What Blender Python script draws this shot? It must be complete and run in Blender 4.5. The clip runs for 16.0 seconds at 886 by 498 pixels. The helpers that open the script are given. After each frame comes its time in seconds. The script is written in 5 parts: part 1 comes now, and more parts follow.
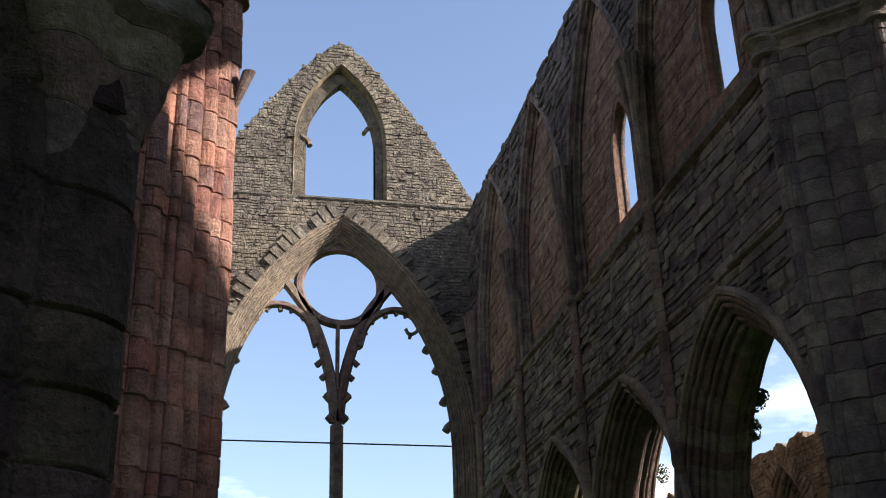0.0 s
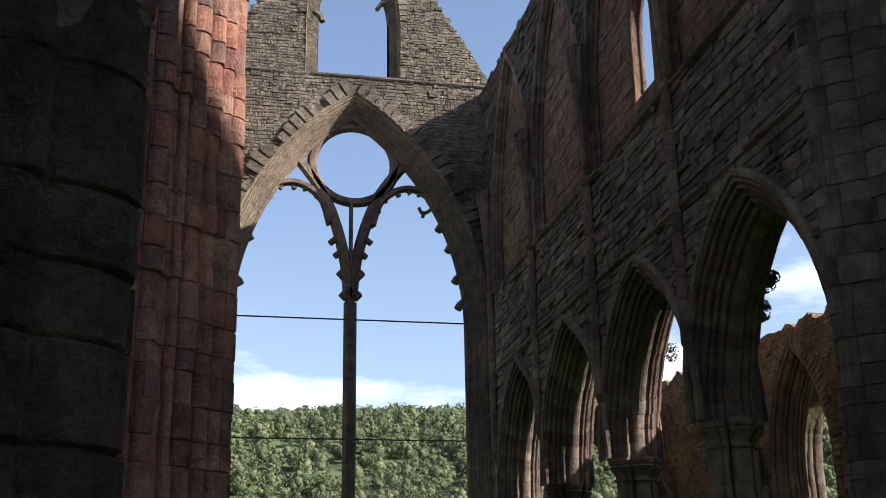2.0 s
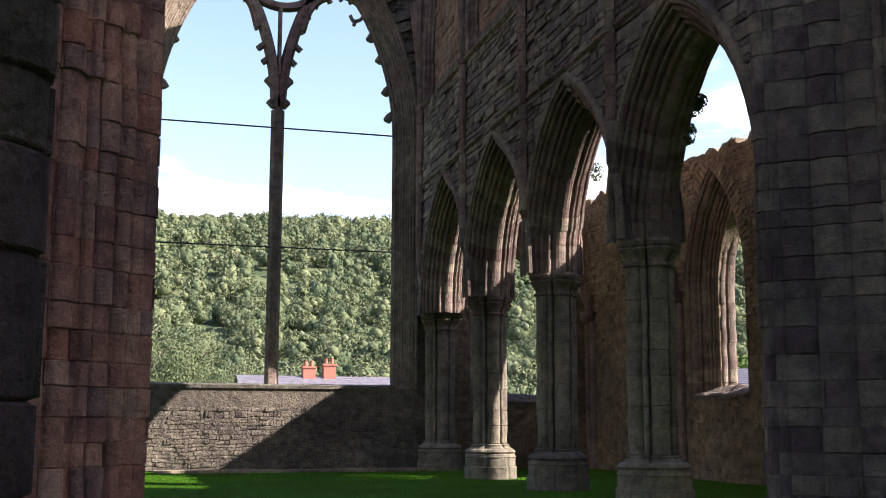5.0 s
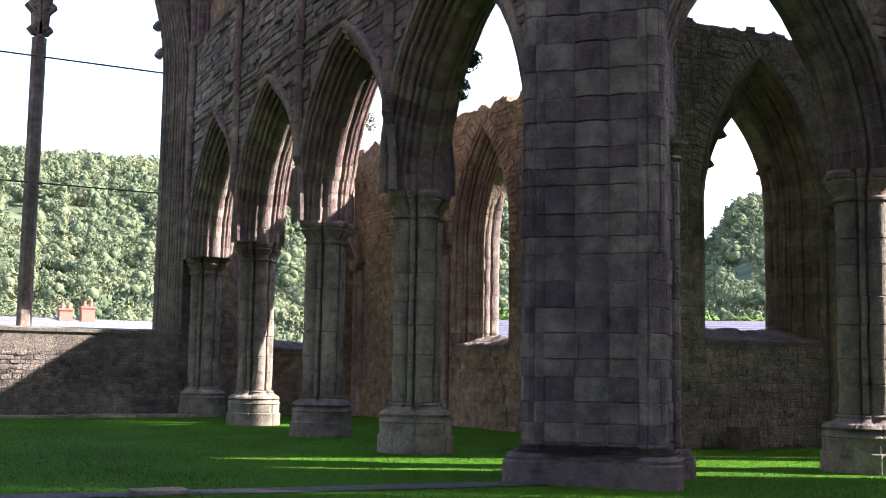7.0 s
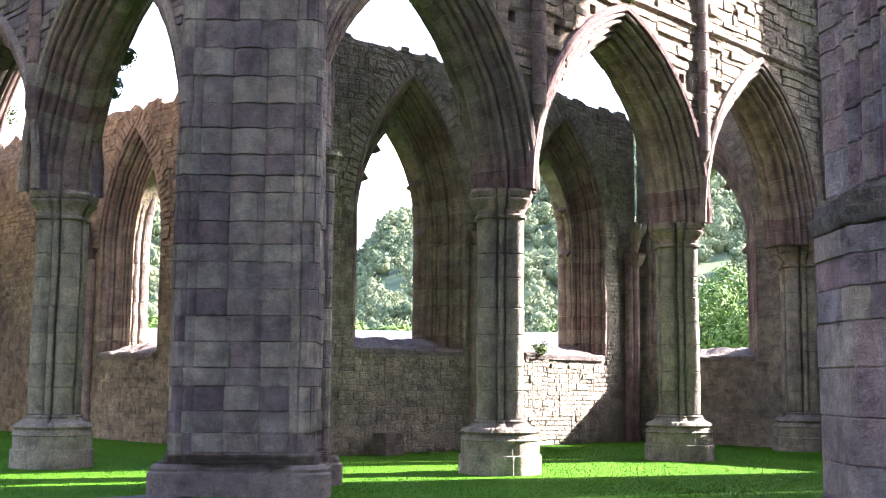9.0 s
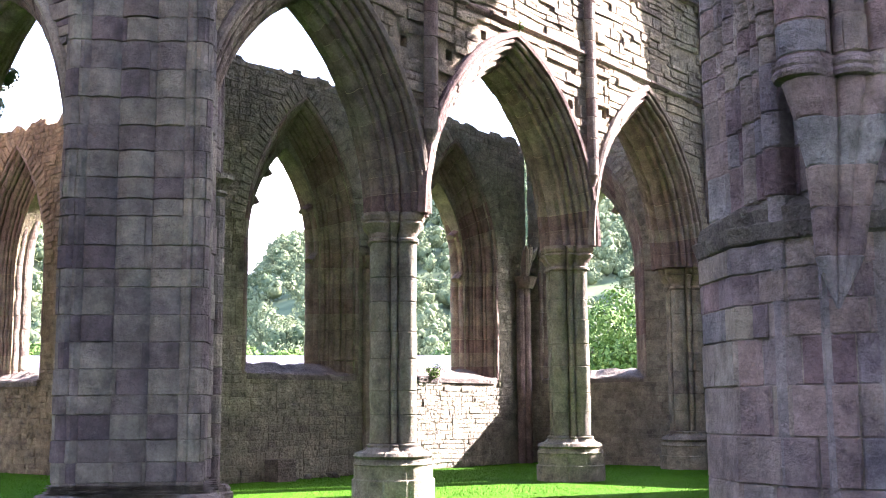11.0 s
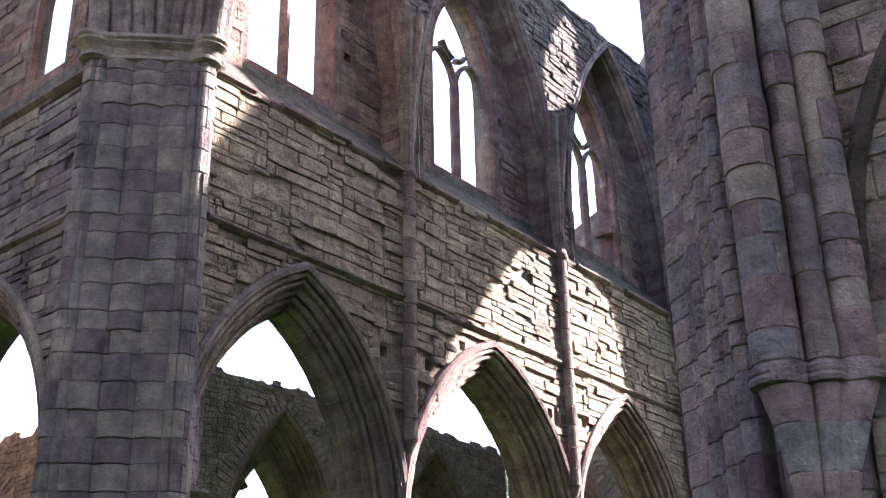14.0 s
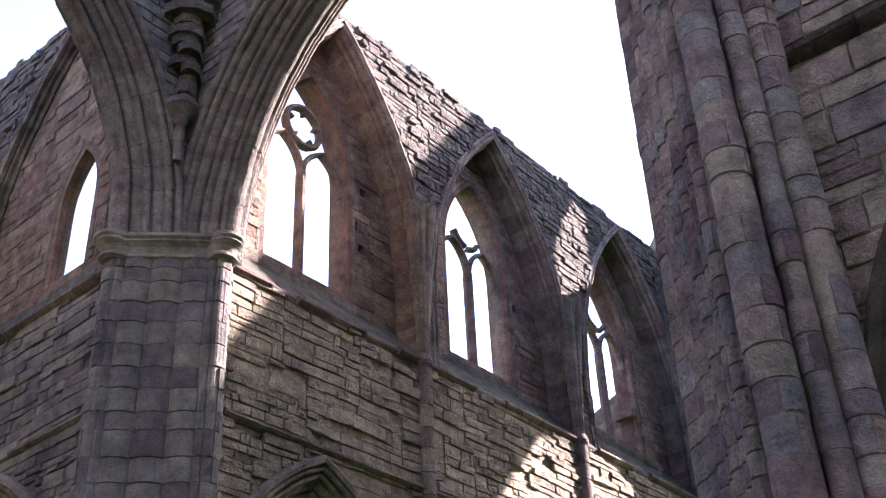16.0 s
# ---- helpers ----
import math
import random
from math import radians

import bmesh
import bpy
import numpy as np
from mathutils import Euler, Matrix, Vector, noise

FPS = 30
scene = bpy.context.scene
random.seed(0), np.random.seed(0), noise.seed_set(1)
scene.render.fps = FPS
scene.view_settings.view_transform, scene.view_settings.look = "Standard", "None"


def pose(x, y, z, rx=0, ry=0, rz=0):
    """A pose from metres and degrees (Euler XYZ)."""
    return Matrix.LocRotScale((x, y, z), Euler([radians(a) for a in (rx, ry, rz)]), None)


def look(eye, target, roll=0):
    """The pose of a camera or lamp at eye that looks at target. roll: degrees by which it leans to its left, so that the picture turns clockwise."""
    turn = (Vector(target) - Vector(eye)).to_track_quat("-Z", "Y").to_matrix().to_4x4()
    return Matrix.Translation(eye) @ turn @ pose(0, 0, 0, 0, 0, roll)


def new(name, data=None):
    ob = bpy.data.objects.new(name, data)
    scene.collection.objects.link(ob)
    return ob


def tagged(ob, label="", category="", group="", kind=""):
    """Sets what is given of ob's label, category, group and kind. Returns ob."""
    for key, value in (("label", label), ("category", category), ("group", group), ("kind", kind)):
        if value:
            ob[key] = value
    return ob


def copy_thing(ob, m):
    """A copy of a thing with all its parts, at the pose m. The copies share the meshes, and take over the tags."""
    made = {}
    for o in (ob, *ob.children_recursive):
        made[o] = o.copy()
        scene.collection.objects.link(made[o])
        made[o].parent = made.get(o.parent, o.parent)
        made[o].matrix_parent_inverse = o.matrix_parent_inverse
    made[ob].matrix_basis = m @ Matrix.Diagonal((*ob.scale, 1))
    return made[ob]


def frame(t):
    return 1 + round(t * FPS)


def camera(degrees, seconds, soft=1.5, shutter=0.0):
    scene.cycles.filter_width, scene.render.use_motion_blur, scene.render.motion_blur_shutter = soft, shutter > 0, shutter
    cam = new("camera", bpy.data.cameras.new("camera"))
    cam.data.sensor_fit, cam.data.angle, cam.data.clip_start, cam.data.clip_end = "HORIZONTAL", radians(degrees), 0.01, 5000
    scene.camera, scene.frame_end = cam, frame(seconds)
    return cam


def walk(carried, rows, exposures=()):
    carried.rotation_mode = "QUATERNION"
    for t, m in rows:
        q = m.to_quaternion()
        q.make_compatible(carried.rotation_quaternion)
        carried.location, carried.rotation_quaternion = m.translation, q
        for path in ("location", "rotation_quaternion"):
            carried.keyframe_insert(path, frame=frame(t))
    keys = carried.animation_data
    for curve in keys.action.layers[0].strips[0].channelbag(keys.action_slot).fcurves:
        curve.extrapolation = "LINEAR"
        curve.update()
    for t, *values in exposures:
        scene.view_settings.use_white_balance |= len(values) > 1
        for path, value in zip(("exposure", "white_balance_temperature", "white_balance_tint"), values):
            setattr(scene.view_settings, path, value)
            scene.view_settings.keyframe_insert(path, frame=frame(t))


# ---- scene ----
# ---- camera and walk ----
cam = camera(42.77, 16.0, soft=0.95)
EYE = 1.65
TURNS = [
    (0.0, -12.37, 24.24, 1.63),
    (0.5, -12.35, 22.65, 1.40),
    (1.0, -12.19, 21.07, 1.23),
    (1.5, -12.00, 19.60, 1.07),
    (2.0, -11.92, 18.13, 0.94),
    (2.5, -12.02, 16.68, 0.77),
    (3.0, -12.46, 15.16, 0.47),
    (3.5, -13.07, 13.54, 0.36),
    (6.0, -20.22, 6.66, -0.58),
    (6.5, -23.55, 6.23, -0.74),
    (7.0, -27.66, 6.14, -0.88),
    (7.5, -32.21, 6.25, -0.84),
    (8.0, -36.84, 6.43, -0.80),
    (8.5, -41.22, 6.65, -0.69),
    (9.0, -45.11, 6.78, -0.47),
    (9.5, -48.22, 6.84, 0.14),
    (12.0, -51.12, 9.86, 0.98),
    (12.5, -51.09, 12.66, 0.96),
    (13.0, -51.26, 16.18, 0.79),
    (13.5, -51.38, 19.95, 0.84),
    (14.0, -51.34, 23.56, 1.12),
    (14.5, -51.23, 26.72, 1.23),
    (15.0, -50.81, 29.34, 1.60),
    (15.5, -50.30, 31.48, 1.94),
    (16.0, -49.80, 33.08, 2.31),
]
walk(cam, [(t, pose(0, 0, EYE, 90 + p, r, y)) for t, y, p, r in TURNS],
     exposures=[(t, s, 6500 if t < 5 else 6100, k) for t, s, k in ((0.0, 1.3, 16), (2.0, 1.06, 16), (3.5, 0.9, 18), (4.7, 1.55, 21), (6.0, 2.2, 24), (7.0, 2.6, 25), (9.0, 3.9, 25), (12.0, 4.03, 27), (14.0, 3.5, 27.5), (16.0, 3.15, 28))])

# ---- sky and sun ----
SUN_AZ, SUN_SLOPE = 116.6, 0.665        # degrees clockwise from +y; rise per metre towards +x
sx, sy = math.sin(radians(SUN_AZ)), math.cos(radians(SUN_AZ))
sun_dir = Vector((sx, sy, SUN_SLOPE * sx)).normalized()
world = bpy.data.worlds.new("world")
scene.world = world
world.use_nodes = True
wn, wl = world.node_tree.nodes, world.node_tree.links
wn.clear()
w_out = wn.new("ShaderNodeOutputWorld")
w_bg = wn.new("ShaderNodeBackground")
w_sky = wn.new("ShaderNodeTexSky")
w_sky.sky_type = 'NISHITA'
w_sky.sun_disc = False
w_sky.sun_elevation = math.asin(sun_dir.z)
w_sky.sun_rotation = radians(SUN_AZ)
w_sky.air_density, w_sky.dust_density, w_sky.ozone_density = 1.0, 1.3, 1.0
w_co = wn.new("ShaderNodeTexCoord")
w_map = wn.new("ShaderNodeMapping")
w_map.inputs["Scale"].default_value = (1.6, 1.6, 5.5)
w_noise = wn.new("ShaderNodeTexNoise")
w_noise.inputs["Scale"].default_value = 1.9
w_noise.inputs["Detail"].default_value = 8
w_noise.inputs["Roughness"].default_value = 0.55
w_sep = wn.new("ShaderNodeSeparateXYZ")
w_low = wn.new("ShaderNodeMapRange")
w_low.inputs["From Min"].default_value, w_low.inputs["From Max"].default_value = 0.125, 0.345
w_low.inputs["To Min"].default_value, w_low.inputs["To Max"].default_value = 0.30, -0.26
w_add = wn.new("ShaderNodeMath")
w_add.operation = 'ADD'
w_ramp = wn.new("ShaderNodeMapRange")
w_ramp.inputs["From Min"].default_value, w_ramp.inputs["From Max"].default_value = 0.53, 0.72
w_mix = wn.new("ShaderNodeMix")
w_mix.data_type = 'RGBA'
w_mix.inputs["B"].default_value = (9.0, 9.4, 10.0, 1)
for a, b in ((w_co.outputs["Generated"], w_map.inputs["Vector"]), (w_map.outputs["Vector"], w_noise.inputs["Vector"]),
             (w_co.outputs["Generated"], w_sep.inputs["Vector"]), (w_sep.outputs["Z"], w_low.inputs["Value"]),
             (w_noise.outputs["Fac"], w_add.inputs[0]), (w_low.outputs["Result"], w_add.inputs[1]),
             (w_add.outputs["Value"], w_ramp.inputs["Value"]), (w_ramp.outputs["Result"], w_mix.inputs["Factor"]),
             (w_sky.outputs["Color"], w_mix.inputs["A"]), (w_mix.outputs["Result"], w_bg.inputs["Color"]),
             (w_bg.outputs["Background"], w_out.inputs["Surface"])):
    wl.new(a, b)
w_bg.inputs["Strength"].default_value = 0.112
sun = new("sun", bpy.data.lights.new("sun", 'SUN'))
sun.data.energy = 5.0
sun.data.angle = radians(0.6)
sun.data.color = (1.0, 0.93, 0.82)
sun.matrix_world = look(sun_dir * 60, (0, 0, 0))


# ---- materials ----
def material(name):
    m = bpy.data.materials.new(name)
    m.use_nodes = True
    n = m.node_tree.nodes
    return m, n, m.node_tree.links, n["Principled BSDF"]


def stone(name, colours, grain=0.5, lichen=0.25, spot=(0.42, 0.41, 0.36), rough=0.92, relief=0.05):
    """Weathered sandstone: each block its own tone, blotches, lichen and pitted grain."""
    m, n, l, bsdf = material(name)
    info, geo, co = n.new("ShaderNodeObjectInfo"), n.new("ShaderNodeNewGeometry"), n.new("ShaderNodeTexCoord")
    mul, fr = n.new("ShaderNodeMath"), n.new("ShaderNodeMath")
    mul.operation, fr.operation = 'MULTIPLY_ADD', 'FRACT'
    mul.inputs[1].default_value = 17.31
    l.new(info.outputs["Random"], mul.inputs[0])
    l.new(geo.outputs["Random Per Island"], mul.inputs[2])
    l.new(mul.outputs[0], fr.inputs[0])
    ramp = n.new("ShaderNodeValToRGB")
    ramp.color_ramp.interpolation = 'LINEAR'
    e = ramp.color_ramp.elements
    for i, c in enumerate(colours):
        p = i / (len(colours) - 1)
        el = e[0] if i == 0 else (e[len(e) - 1] if i == len(colours) - 1 else e.new(p))
        el.position, el.color = p, (*c, 1)
    l.new(fr.outputs[0], ramp.inputs[0])
    pos = geo.outputs["Position"]

    def nz(scale, detail, r=0.6):
        t = n.new("ShaderNodeTexNoise")
        t.inputs["Scale"].default_value, t.inputs["Detail"].default_value, t.inputs["Roughness"].default_value = scale, detail, r
        l.new(pos, t.inputs["Vector"])
        return t.outputs["Fac"]

    def rng(v, a, b, c, d):
        t = n.new("ShaderNodeMapRange")
        for k, q in zip(("From Min", "From Max", "To Min", "To Max"), (a, b, c, d)):
            t.inputs[k].default_value = q
        l.new(v, t.inputs["Value"])
        return t.outputs["Result"]

    def mix(kind, f, a, b):
        t = n.new("ShaderNodeMix")
        t.data_type, t.blend_type = 'RGBA', kind
        if isinstance(f, float):
            t.inputs["Factor"].default_value = f
        else:
            l.new(f, t.inputs["Factor"])
        for s, q in (("A", a), ("B", b)):
            if isinstance(q, tuple):
                t.inputs[s].default_value = (*q, 1)
            else:
                l.new(q, t.inputs[s])
        return t.outputs["Result"]

    big, fine, mid = nz(0.45, 4), nz(22, 6, 0.75), nz(3.2, 6, 0.65)
    c = mix('MULTIPLY', 1.0, ramp.outputs["Color"], mix('MIX', rng(big, 0.3, 0.7, 0, 1), (0.60, 0.585, 0.61), (1.2, 1.17, 1.10)))
    c = mix('MULTIPLY', 1.0, c, mix('MIX', rng(mid, 0.3, 0.7, 0, 1), (0.52, 0.51, 0.53), (1.36, 1.34, 1.30)))
    c = mix('MULTIPLY', 0.8 * grain + 0.2, c, mix('MIX', rng(fine, 0.3, 0.7, 0, 1), (0.42, 0.42, 0.43), (1.52, 1.52, 1.5)))
    c = mix('MIX', rng(nz(7.5, 7, 0.75), 0.60, 0.72, 0.0, lichen), c, spot)
    l.new(c, bsdf.inputs["Base Color"])
    bsdf.inputs["Roughness"].default_value = rough
    bsdf.inputs["Specular IOR Level"].default_value = 0.12
    bump = n.new("ShaderNodeBump")
    bump.inputs["Strength"].default_value, bump.inputs["Distance"].default_value = 1.0, relief * 2.2
    both = n.new("ShaderNodeMath")
    both.operation = 'MULTIPLY_ADD'
    both.inputs[1].default_value = 0.35
    l.new(fine, both.inputs[0])
    l.new(nz(6.5, 6, 0.7), both.inputs[2])
    l.new(both.outputs[0], bump.inputs["Height"])
    l.new(bump.outputs["Normal"], bsdf.inputs["Normal"])
    return m


GREY = stone("grey_purple_ashlar", [(0.165, 0.135, 0.145), (0.225, 0.205, 0.185), (0.275, 0.250, 0.215), (0.205, 0.190, 0.182), (0.138, 0.110, 0.120), (0.225, 0.205, 0.185), (0.150, 0.122, 0.132), (0.265, 0.245, 0.215), (0.215, 0.200, 0.175)], grain=0.2, relief=0.035)
BUFF = stone("buff_sandstone", [(0.311, 0.264, 0.200), (0.403, 0.345, 0.254), (0.348, 0.303, 0.235), (0.262, 0.220, 0.178), (0.421, 0.357, 0.265), (0.329, 0.280, 0.221)], lichen=0.35, relief=0.07)
RUBBLE = stone("grey_rubble", [(0.158, 0.144, 0.119), (0.223, 0.205, 0.173), (0.194, 0.176, 0.144), (0.252, 0.230, 0.191), (0.144, 0.126, 0.115)], lichen=0.45, relief=0.07)
DARKRUBBLE = stone("dark_rubble", [(0.135, 0.118, 0.112), (0.195, 0.172, 0.158), (0.165, 0.145, 0.138), (0.225, 0.200, 0.180), (0.120, 0.100, 0.100)], lichen=0.4, relief=0.08)
OLIVE = stone("olive_rubble", [(0.232, 0.216, 0.173), (0.308, 0.289, 0.232), (0.270, 0.251, 0.200), (0.335, 0.313, 0.254), (0.216, 0.194, 0.162)], lichen=0.45, relief=0.07)
RIBSTONE = stone("crossing_rib_sandstone", [(0.185, 0.155, 0.148), (0.225, 0.198, 0.180), (0.200, 0.170, 0.160), (0.240, 0.210, 0.188)], lichen=0.2, relief=0.04)
LILAC = stone("pale_purple_sandstone", [(0.293, 0.224, 0.236), (0.385, 0.328, 0.299), (0.213, 0.144, 0.167), (0.345, 0.310, 0.316), (0.356, 0.259, 0.259), (0.374, 0.322, 0.282), (0.230, 0.167, 0.207), (0.310, 0.297, 0.316), (0.287, 0.201, 0.213)], lichen=0.15, grain=0.25)
WARM = stone("warm_rubble", [(0.263, 0.218, 0.151), (0.325, 0.277, 0.196), (0.232, 0.186, 0.134), (0.299, 0.251, 0.176)], lichen=0.3, relief=0.07)
CLEAR = stone("warm_clerestory_sandstone", [(0.30, 0.215, 0.165), (0.40, 0.31, 0.235), (0.25, 0.165, 0.14), (0.37, 0.285, 0.215), (0.33, 0.205, 0.165)], lichen=0.25, relief=0.07)
RED = stone("red_sandstone", [(0.36, 0.165, 0.125), (0.42, 0.28, 0.22), (0.27, 0.135, 0.12), (0.39, 0.22, 0.17), (0.24, 0.155, 0.15), (0.43, 0.26, 0.20)], lichen=0.12)
# Darker copy of LILAC's stone: the near pier's shade is in its colour.
SHADED_PURPLE = stone("shaded_purple_sandstone", [(0.081, 0.059, 0.067), (0.099, 0.081, 0.083), (0.062, 0.043, 0.052), (0.105, 0.092, 0.089), (0.093, 0.067, 0.073), (0.104, 0.089, 0.079), (0.073, 0.052, 0.061)], lichen=0.15)
MOULD = stone("moulded_sandstone", [(0.235, 0.198, 0.170), (0.197, 0.146, 0.134), (0.274, 0.244, 0.201), (0.168, 0.116, 0.111), (0.230, 0.198, 0.170)], lichen=0.2, relief=0.03)
COLUMN = stone("column_sandstone", [(0.203, 0.193, 0.152), (0.236, 0.216, 0.172), (0.189, 0.172, 0.149)], lichen=0.3, relief=0.03)
MORTAR = stone("mortar_core", [(0.15, 0.135, 0.12), (0.19, 0.17, 0.145)], lichen=0.2, relief=0.08)
GREENISH = stone("mossy_ledge", [(0.16, 0.16, 0.13), (0.21, 0.20, 0.17)], lichen=0.6, spot=(0.30, 0.31, 0.27), relief=0.08)


def plain(name, colour, rough=0.7, metal=0.0, scale=8.0, vary=0.25):
    m, n, l, bsdf = material(name)
    t = n.new("ShaderNodeTexNoise")
    geo = n.new("ShaderNodeNewGeometry")
    l.new(geo.outputs["Position"], t.inputs["Vector"])
    t.inputs["Scale"].default_value, t.inputs["Detail"].default_value = scale, 6
    r = n.new("ShaderNodeValToRGB")
    r.color_ramp.elements[0].position, r.color_ramp.elements[1].position = 0.3, 0.7
    r.color_ramp.elements[0].color = (*[c * (1 - vary) for c in colour], 1)
    r.color_ramp.elements[1].color = (*[min(1, c * (1 + vary)) for c in colour], 1)
    l.new(t.outputs["Fac"], r.inputs[0])
    l.new(r.outputs[0], bsdf.inputs["Base Color"])
    bsdf.inputs["Roughness"].default_value, bsdf.inputs["Metallic"].default_value = rough, metal
    return m


def leaves(name, dark, light, sheen=0.3, own=0.55):
    m, n, l, bsdf = material(name)
    geo = n.new("ShaderNodeNewGeometry")
    t = n.new("ShaderNodeTexNoise")
    t.inputs["Scale"].default_value, t.inputs["Detail"].default_value = 0.11, 3
    l.new(geo.outputs["Position"], t.inputs["Vector"])
    add = n.new("ShaderNodeMath")
    add.operation = 'MULTIPLY_ADD'
    add.inputs[1].default_value = own
    l.new(geo.outputs["Random Per Island"], add.inputs[0])
    sub = n.new("ShaderNodeMath")
    sub.operation = 'SUBTRACT'
    sub.inputs[1].default_value = 0.27
    l.new(t.outputs["Fac"], sub.inputs[0])
    l.new(sub.outputs[0], add.inputs[2])
    r = n.new("ShaderNodeValToRGB")
    r.color_ramp.elements[0].position, r.color_ramp.elements[1].position = 0.2, 0.85
    r.color_ramp.elements[0].color, r.color_ramp.elements[1].color = (*dark, 1), (*light, 1)
    l.new(add.outputs[0], r.inputs[0])
    l.new(r.outputs[0], bsdf.inputs["Base Color"])
    bsdf.inputs["Roughness"].default_value = 0.75
    bsdf.inputs["Specular IOR Level"].default_value = sheen
    return m


WOOD_FAR = leaves("far_woodland_leaves", (0.060, 0.084, 0.046), (0.200, 0.215, 0.110), 0.03, 0.3)
LEAF = leaves("bright_tree_leaves", (0.045, 0.088, 0.020), (0.145, 0.215, 0.058), 0.05)
BARK = plain("bark", (0.12, 0.095, 0.07), 0.9)
SLATE = plain("slate_roof", (0.125, 0.12, 0.14), 0.6, scale=3)
BRICKRED = plain("red_brick", (0.33, 0.115, 0.08), 0.85, scale=12)
RENDERED = plain("rendered_wall", (0.55, 0.50, 0.44), 0.9)
IRON = plain("iron_rod", (0.05, 0.045, 0.05), 0.6, 0.6)
DARKGLASS = plain("dark_pane", (0.03, 0.035, 0.04), 0.2)

GRASS, gn, gl, gb = material("lawn_grass")
g_geo = gn.new("ShaderNodeNewGeometry")
g_col = None
for sc, lo, hi in ((0.35, (0.036, 0.112, 0.005), (0.060, 0.168, 0.009)), (9.0, (0.72, 0.75, 0.7), (1.25, 1.2, 1.2)), (60.0, (0.6, 0.62, 0.6), (1.35, 1.35, 1.3))):
    t = gn.new("ShaderNodeTexNoise")
    t.inputs["Scale"].default_value, t.inputs["Detail"].default_value = sc, 5
    gl.new(g_geo.outputs["Position"], t.inputs["Vector"])
    r = gn.new("ShaderNodeValToRGB")
    r.color_ramp.elements[0].position, r.color_ramp.elements[1].position = 0.3, 0.7
    r.color_ramp.elements[0].color, r.color_ramp.elements[1].color = (*lo, 1), (*hi, 1)
    gl.new(t.outputs["Fac"], r.inputs[0])
    if g_col is None:
        g_col = r.outputs[0]
    else:
        mx = gn.new("ShaderNodeMix")
        mx.data_type, mx.blend_type = 'RGBA', 'MULTIPLY'
        mx.inputs["Factor"].default_value = 1.0
        gl.new(g_col, mx.inputs["A"])
        gl.new(r.outputs[0], mx.inputs["B"])
        g_col = mx.outputs["Result"]
gl.new(g_col, gb.inputs["Base Color"])
gb.inputs["Roughness"].default_value = 0.9
gb.inputs["Specular IOR Level"].default_value = 0.05
g_b = gn.new("ShaderNodeBump")
g_b.inputs["Distance"].default_value = 0.05
gl.new(t.outputs["Fac"], g_b.inputs["Height"])
gl.new(g_b.outputs["Normal"], gb.inputs["Normal"])


# ---- mesh helpers ----
def make(name, verts, faces, mat, parent=None, label="", category="", group="", kind="", smooth=False):
    me = bpy.data.meshes.new(name)
    me.from_pydata([tuple(v) for v in verts], [], faces)
    if mat:
        me.materials.append(mat)
    if smooth:
        me.polygons.foreach_set("use_smooth", [True] * len(me.polygons))
    me.update()
    ob = new(name, me)
    if parent:
        ob.parent = parent
    return tagged(ob, label, category, group, kind)


class Lot:
    """Vertices and faces gathered for one mesh."""
    def __init__(self):
        self.v, self.f = [], []

    def add(self, v, f):
        k = len(self.v)
        self.v += v
        self.f += [tuple(i + k for i in q) for q in f]

    def box(self, x0, x1, y0, y1, z0, z1):
        self.add([(x, y, z) for z in (z0, z1) for y in (y0, y1) for x in (x0, x1)],
                 [(0, 2, 3, 1), (4, 5, 7, 6), (0, 1, 5, 4), (2, 6, 7, 3), (0, 4, 6, 2), (1, 3, 7, 5)])

    def grid(self, rows, close=False):
        n = len(rows[0])
        f = []
        for i in range(len(rows) - 1):
            for j in range(n if close else n - 1):
                a, b = i * n + j, i * n + (j + 1) % n
                f.append((a, b, b + n, a + n))
        self.add([p for r in rows for p in r], f)

    def done(self, name, mat, parent=None, **k):
        return make(name, self.v, self.f, mat, parent, **k)


class Side:
    """A wall's plane: u along it, z up, d out of it towards the viewer's side."""
    def __init__(self, origin, along, out):
        self.o, self.u, self.n = Vector((*origin, 0)), Vector((*along, 0)), Vector((*out, 0))
        self.flip = (self.u.x * self.n.y - self.u.y * self.n.x) > 0

    def at(self, u, z, d=0.0):
        p = self.o + self.u * u + self.n * d
        return (p.x, p.y, z)


class Arch:
    """A pointed opening: middle u0, half width, foot, springing and rise."""
    def __init__(self, u0, half, foot, spring, rise):
        self.u0, self.half, self.foot, self.spring, self.rise = u0, half, foot, spring, rise
        self.r = (half * half + rise * rise) / (2 * half)
        self.c = self.r - half

    def width(self, z, n=0.0):
        """Half width at z, n metres outside the opening's edge; negative above it."""
        if z < self.foot - (n if self.foot > 0.3 else 0):
            return -1
        if z <= self.spring:
            return self.half + n
        q = (self.r + n) ** 2 - (z - self.spring) ** 2
        return math.sqrt(q) - self.c if q > 0 else -1

    def top(self, n=0.0):
        return self.spring + math.sqrt((self.r + n) ** 2 - self.c ** 2)

    def path(self, n=0.0, steps=14, jamb=None, k=3):
        """Points from the left foot over the top to the right foot, n outside the edge."""
        end = math.acos(self.c / (self.r + n))
        arc = [(self.c - (self.r + n) * math.cos(end * i / steps), self.spring + (self.r + n) * math.sin(end * i / steps)) for i in range(steps + 1)]
        left = [(self.u0 + a, z) for a, z in arc]
        if jamb is not None:
            left = [(self.u0 - self.half - n, jamb + (self.spring - jamb) * i / k) for i in range(k)] + left
        return left + [(2 * self.u0 - u, z) for u, z in reversed(left[:-1])]


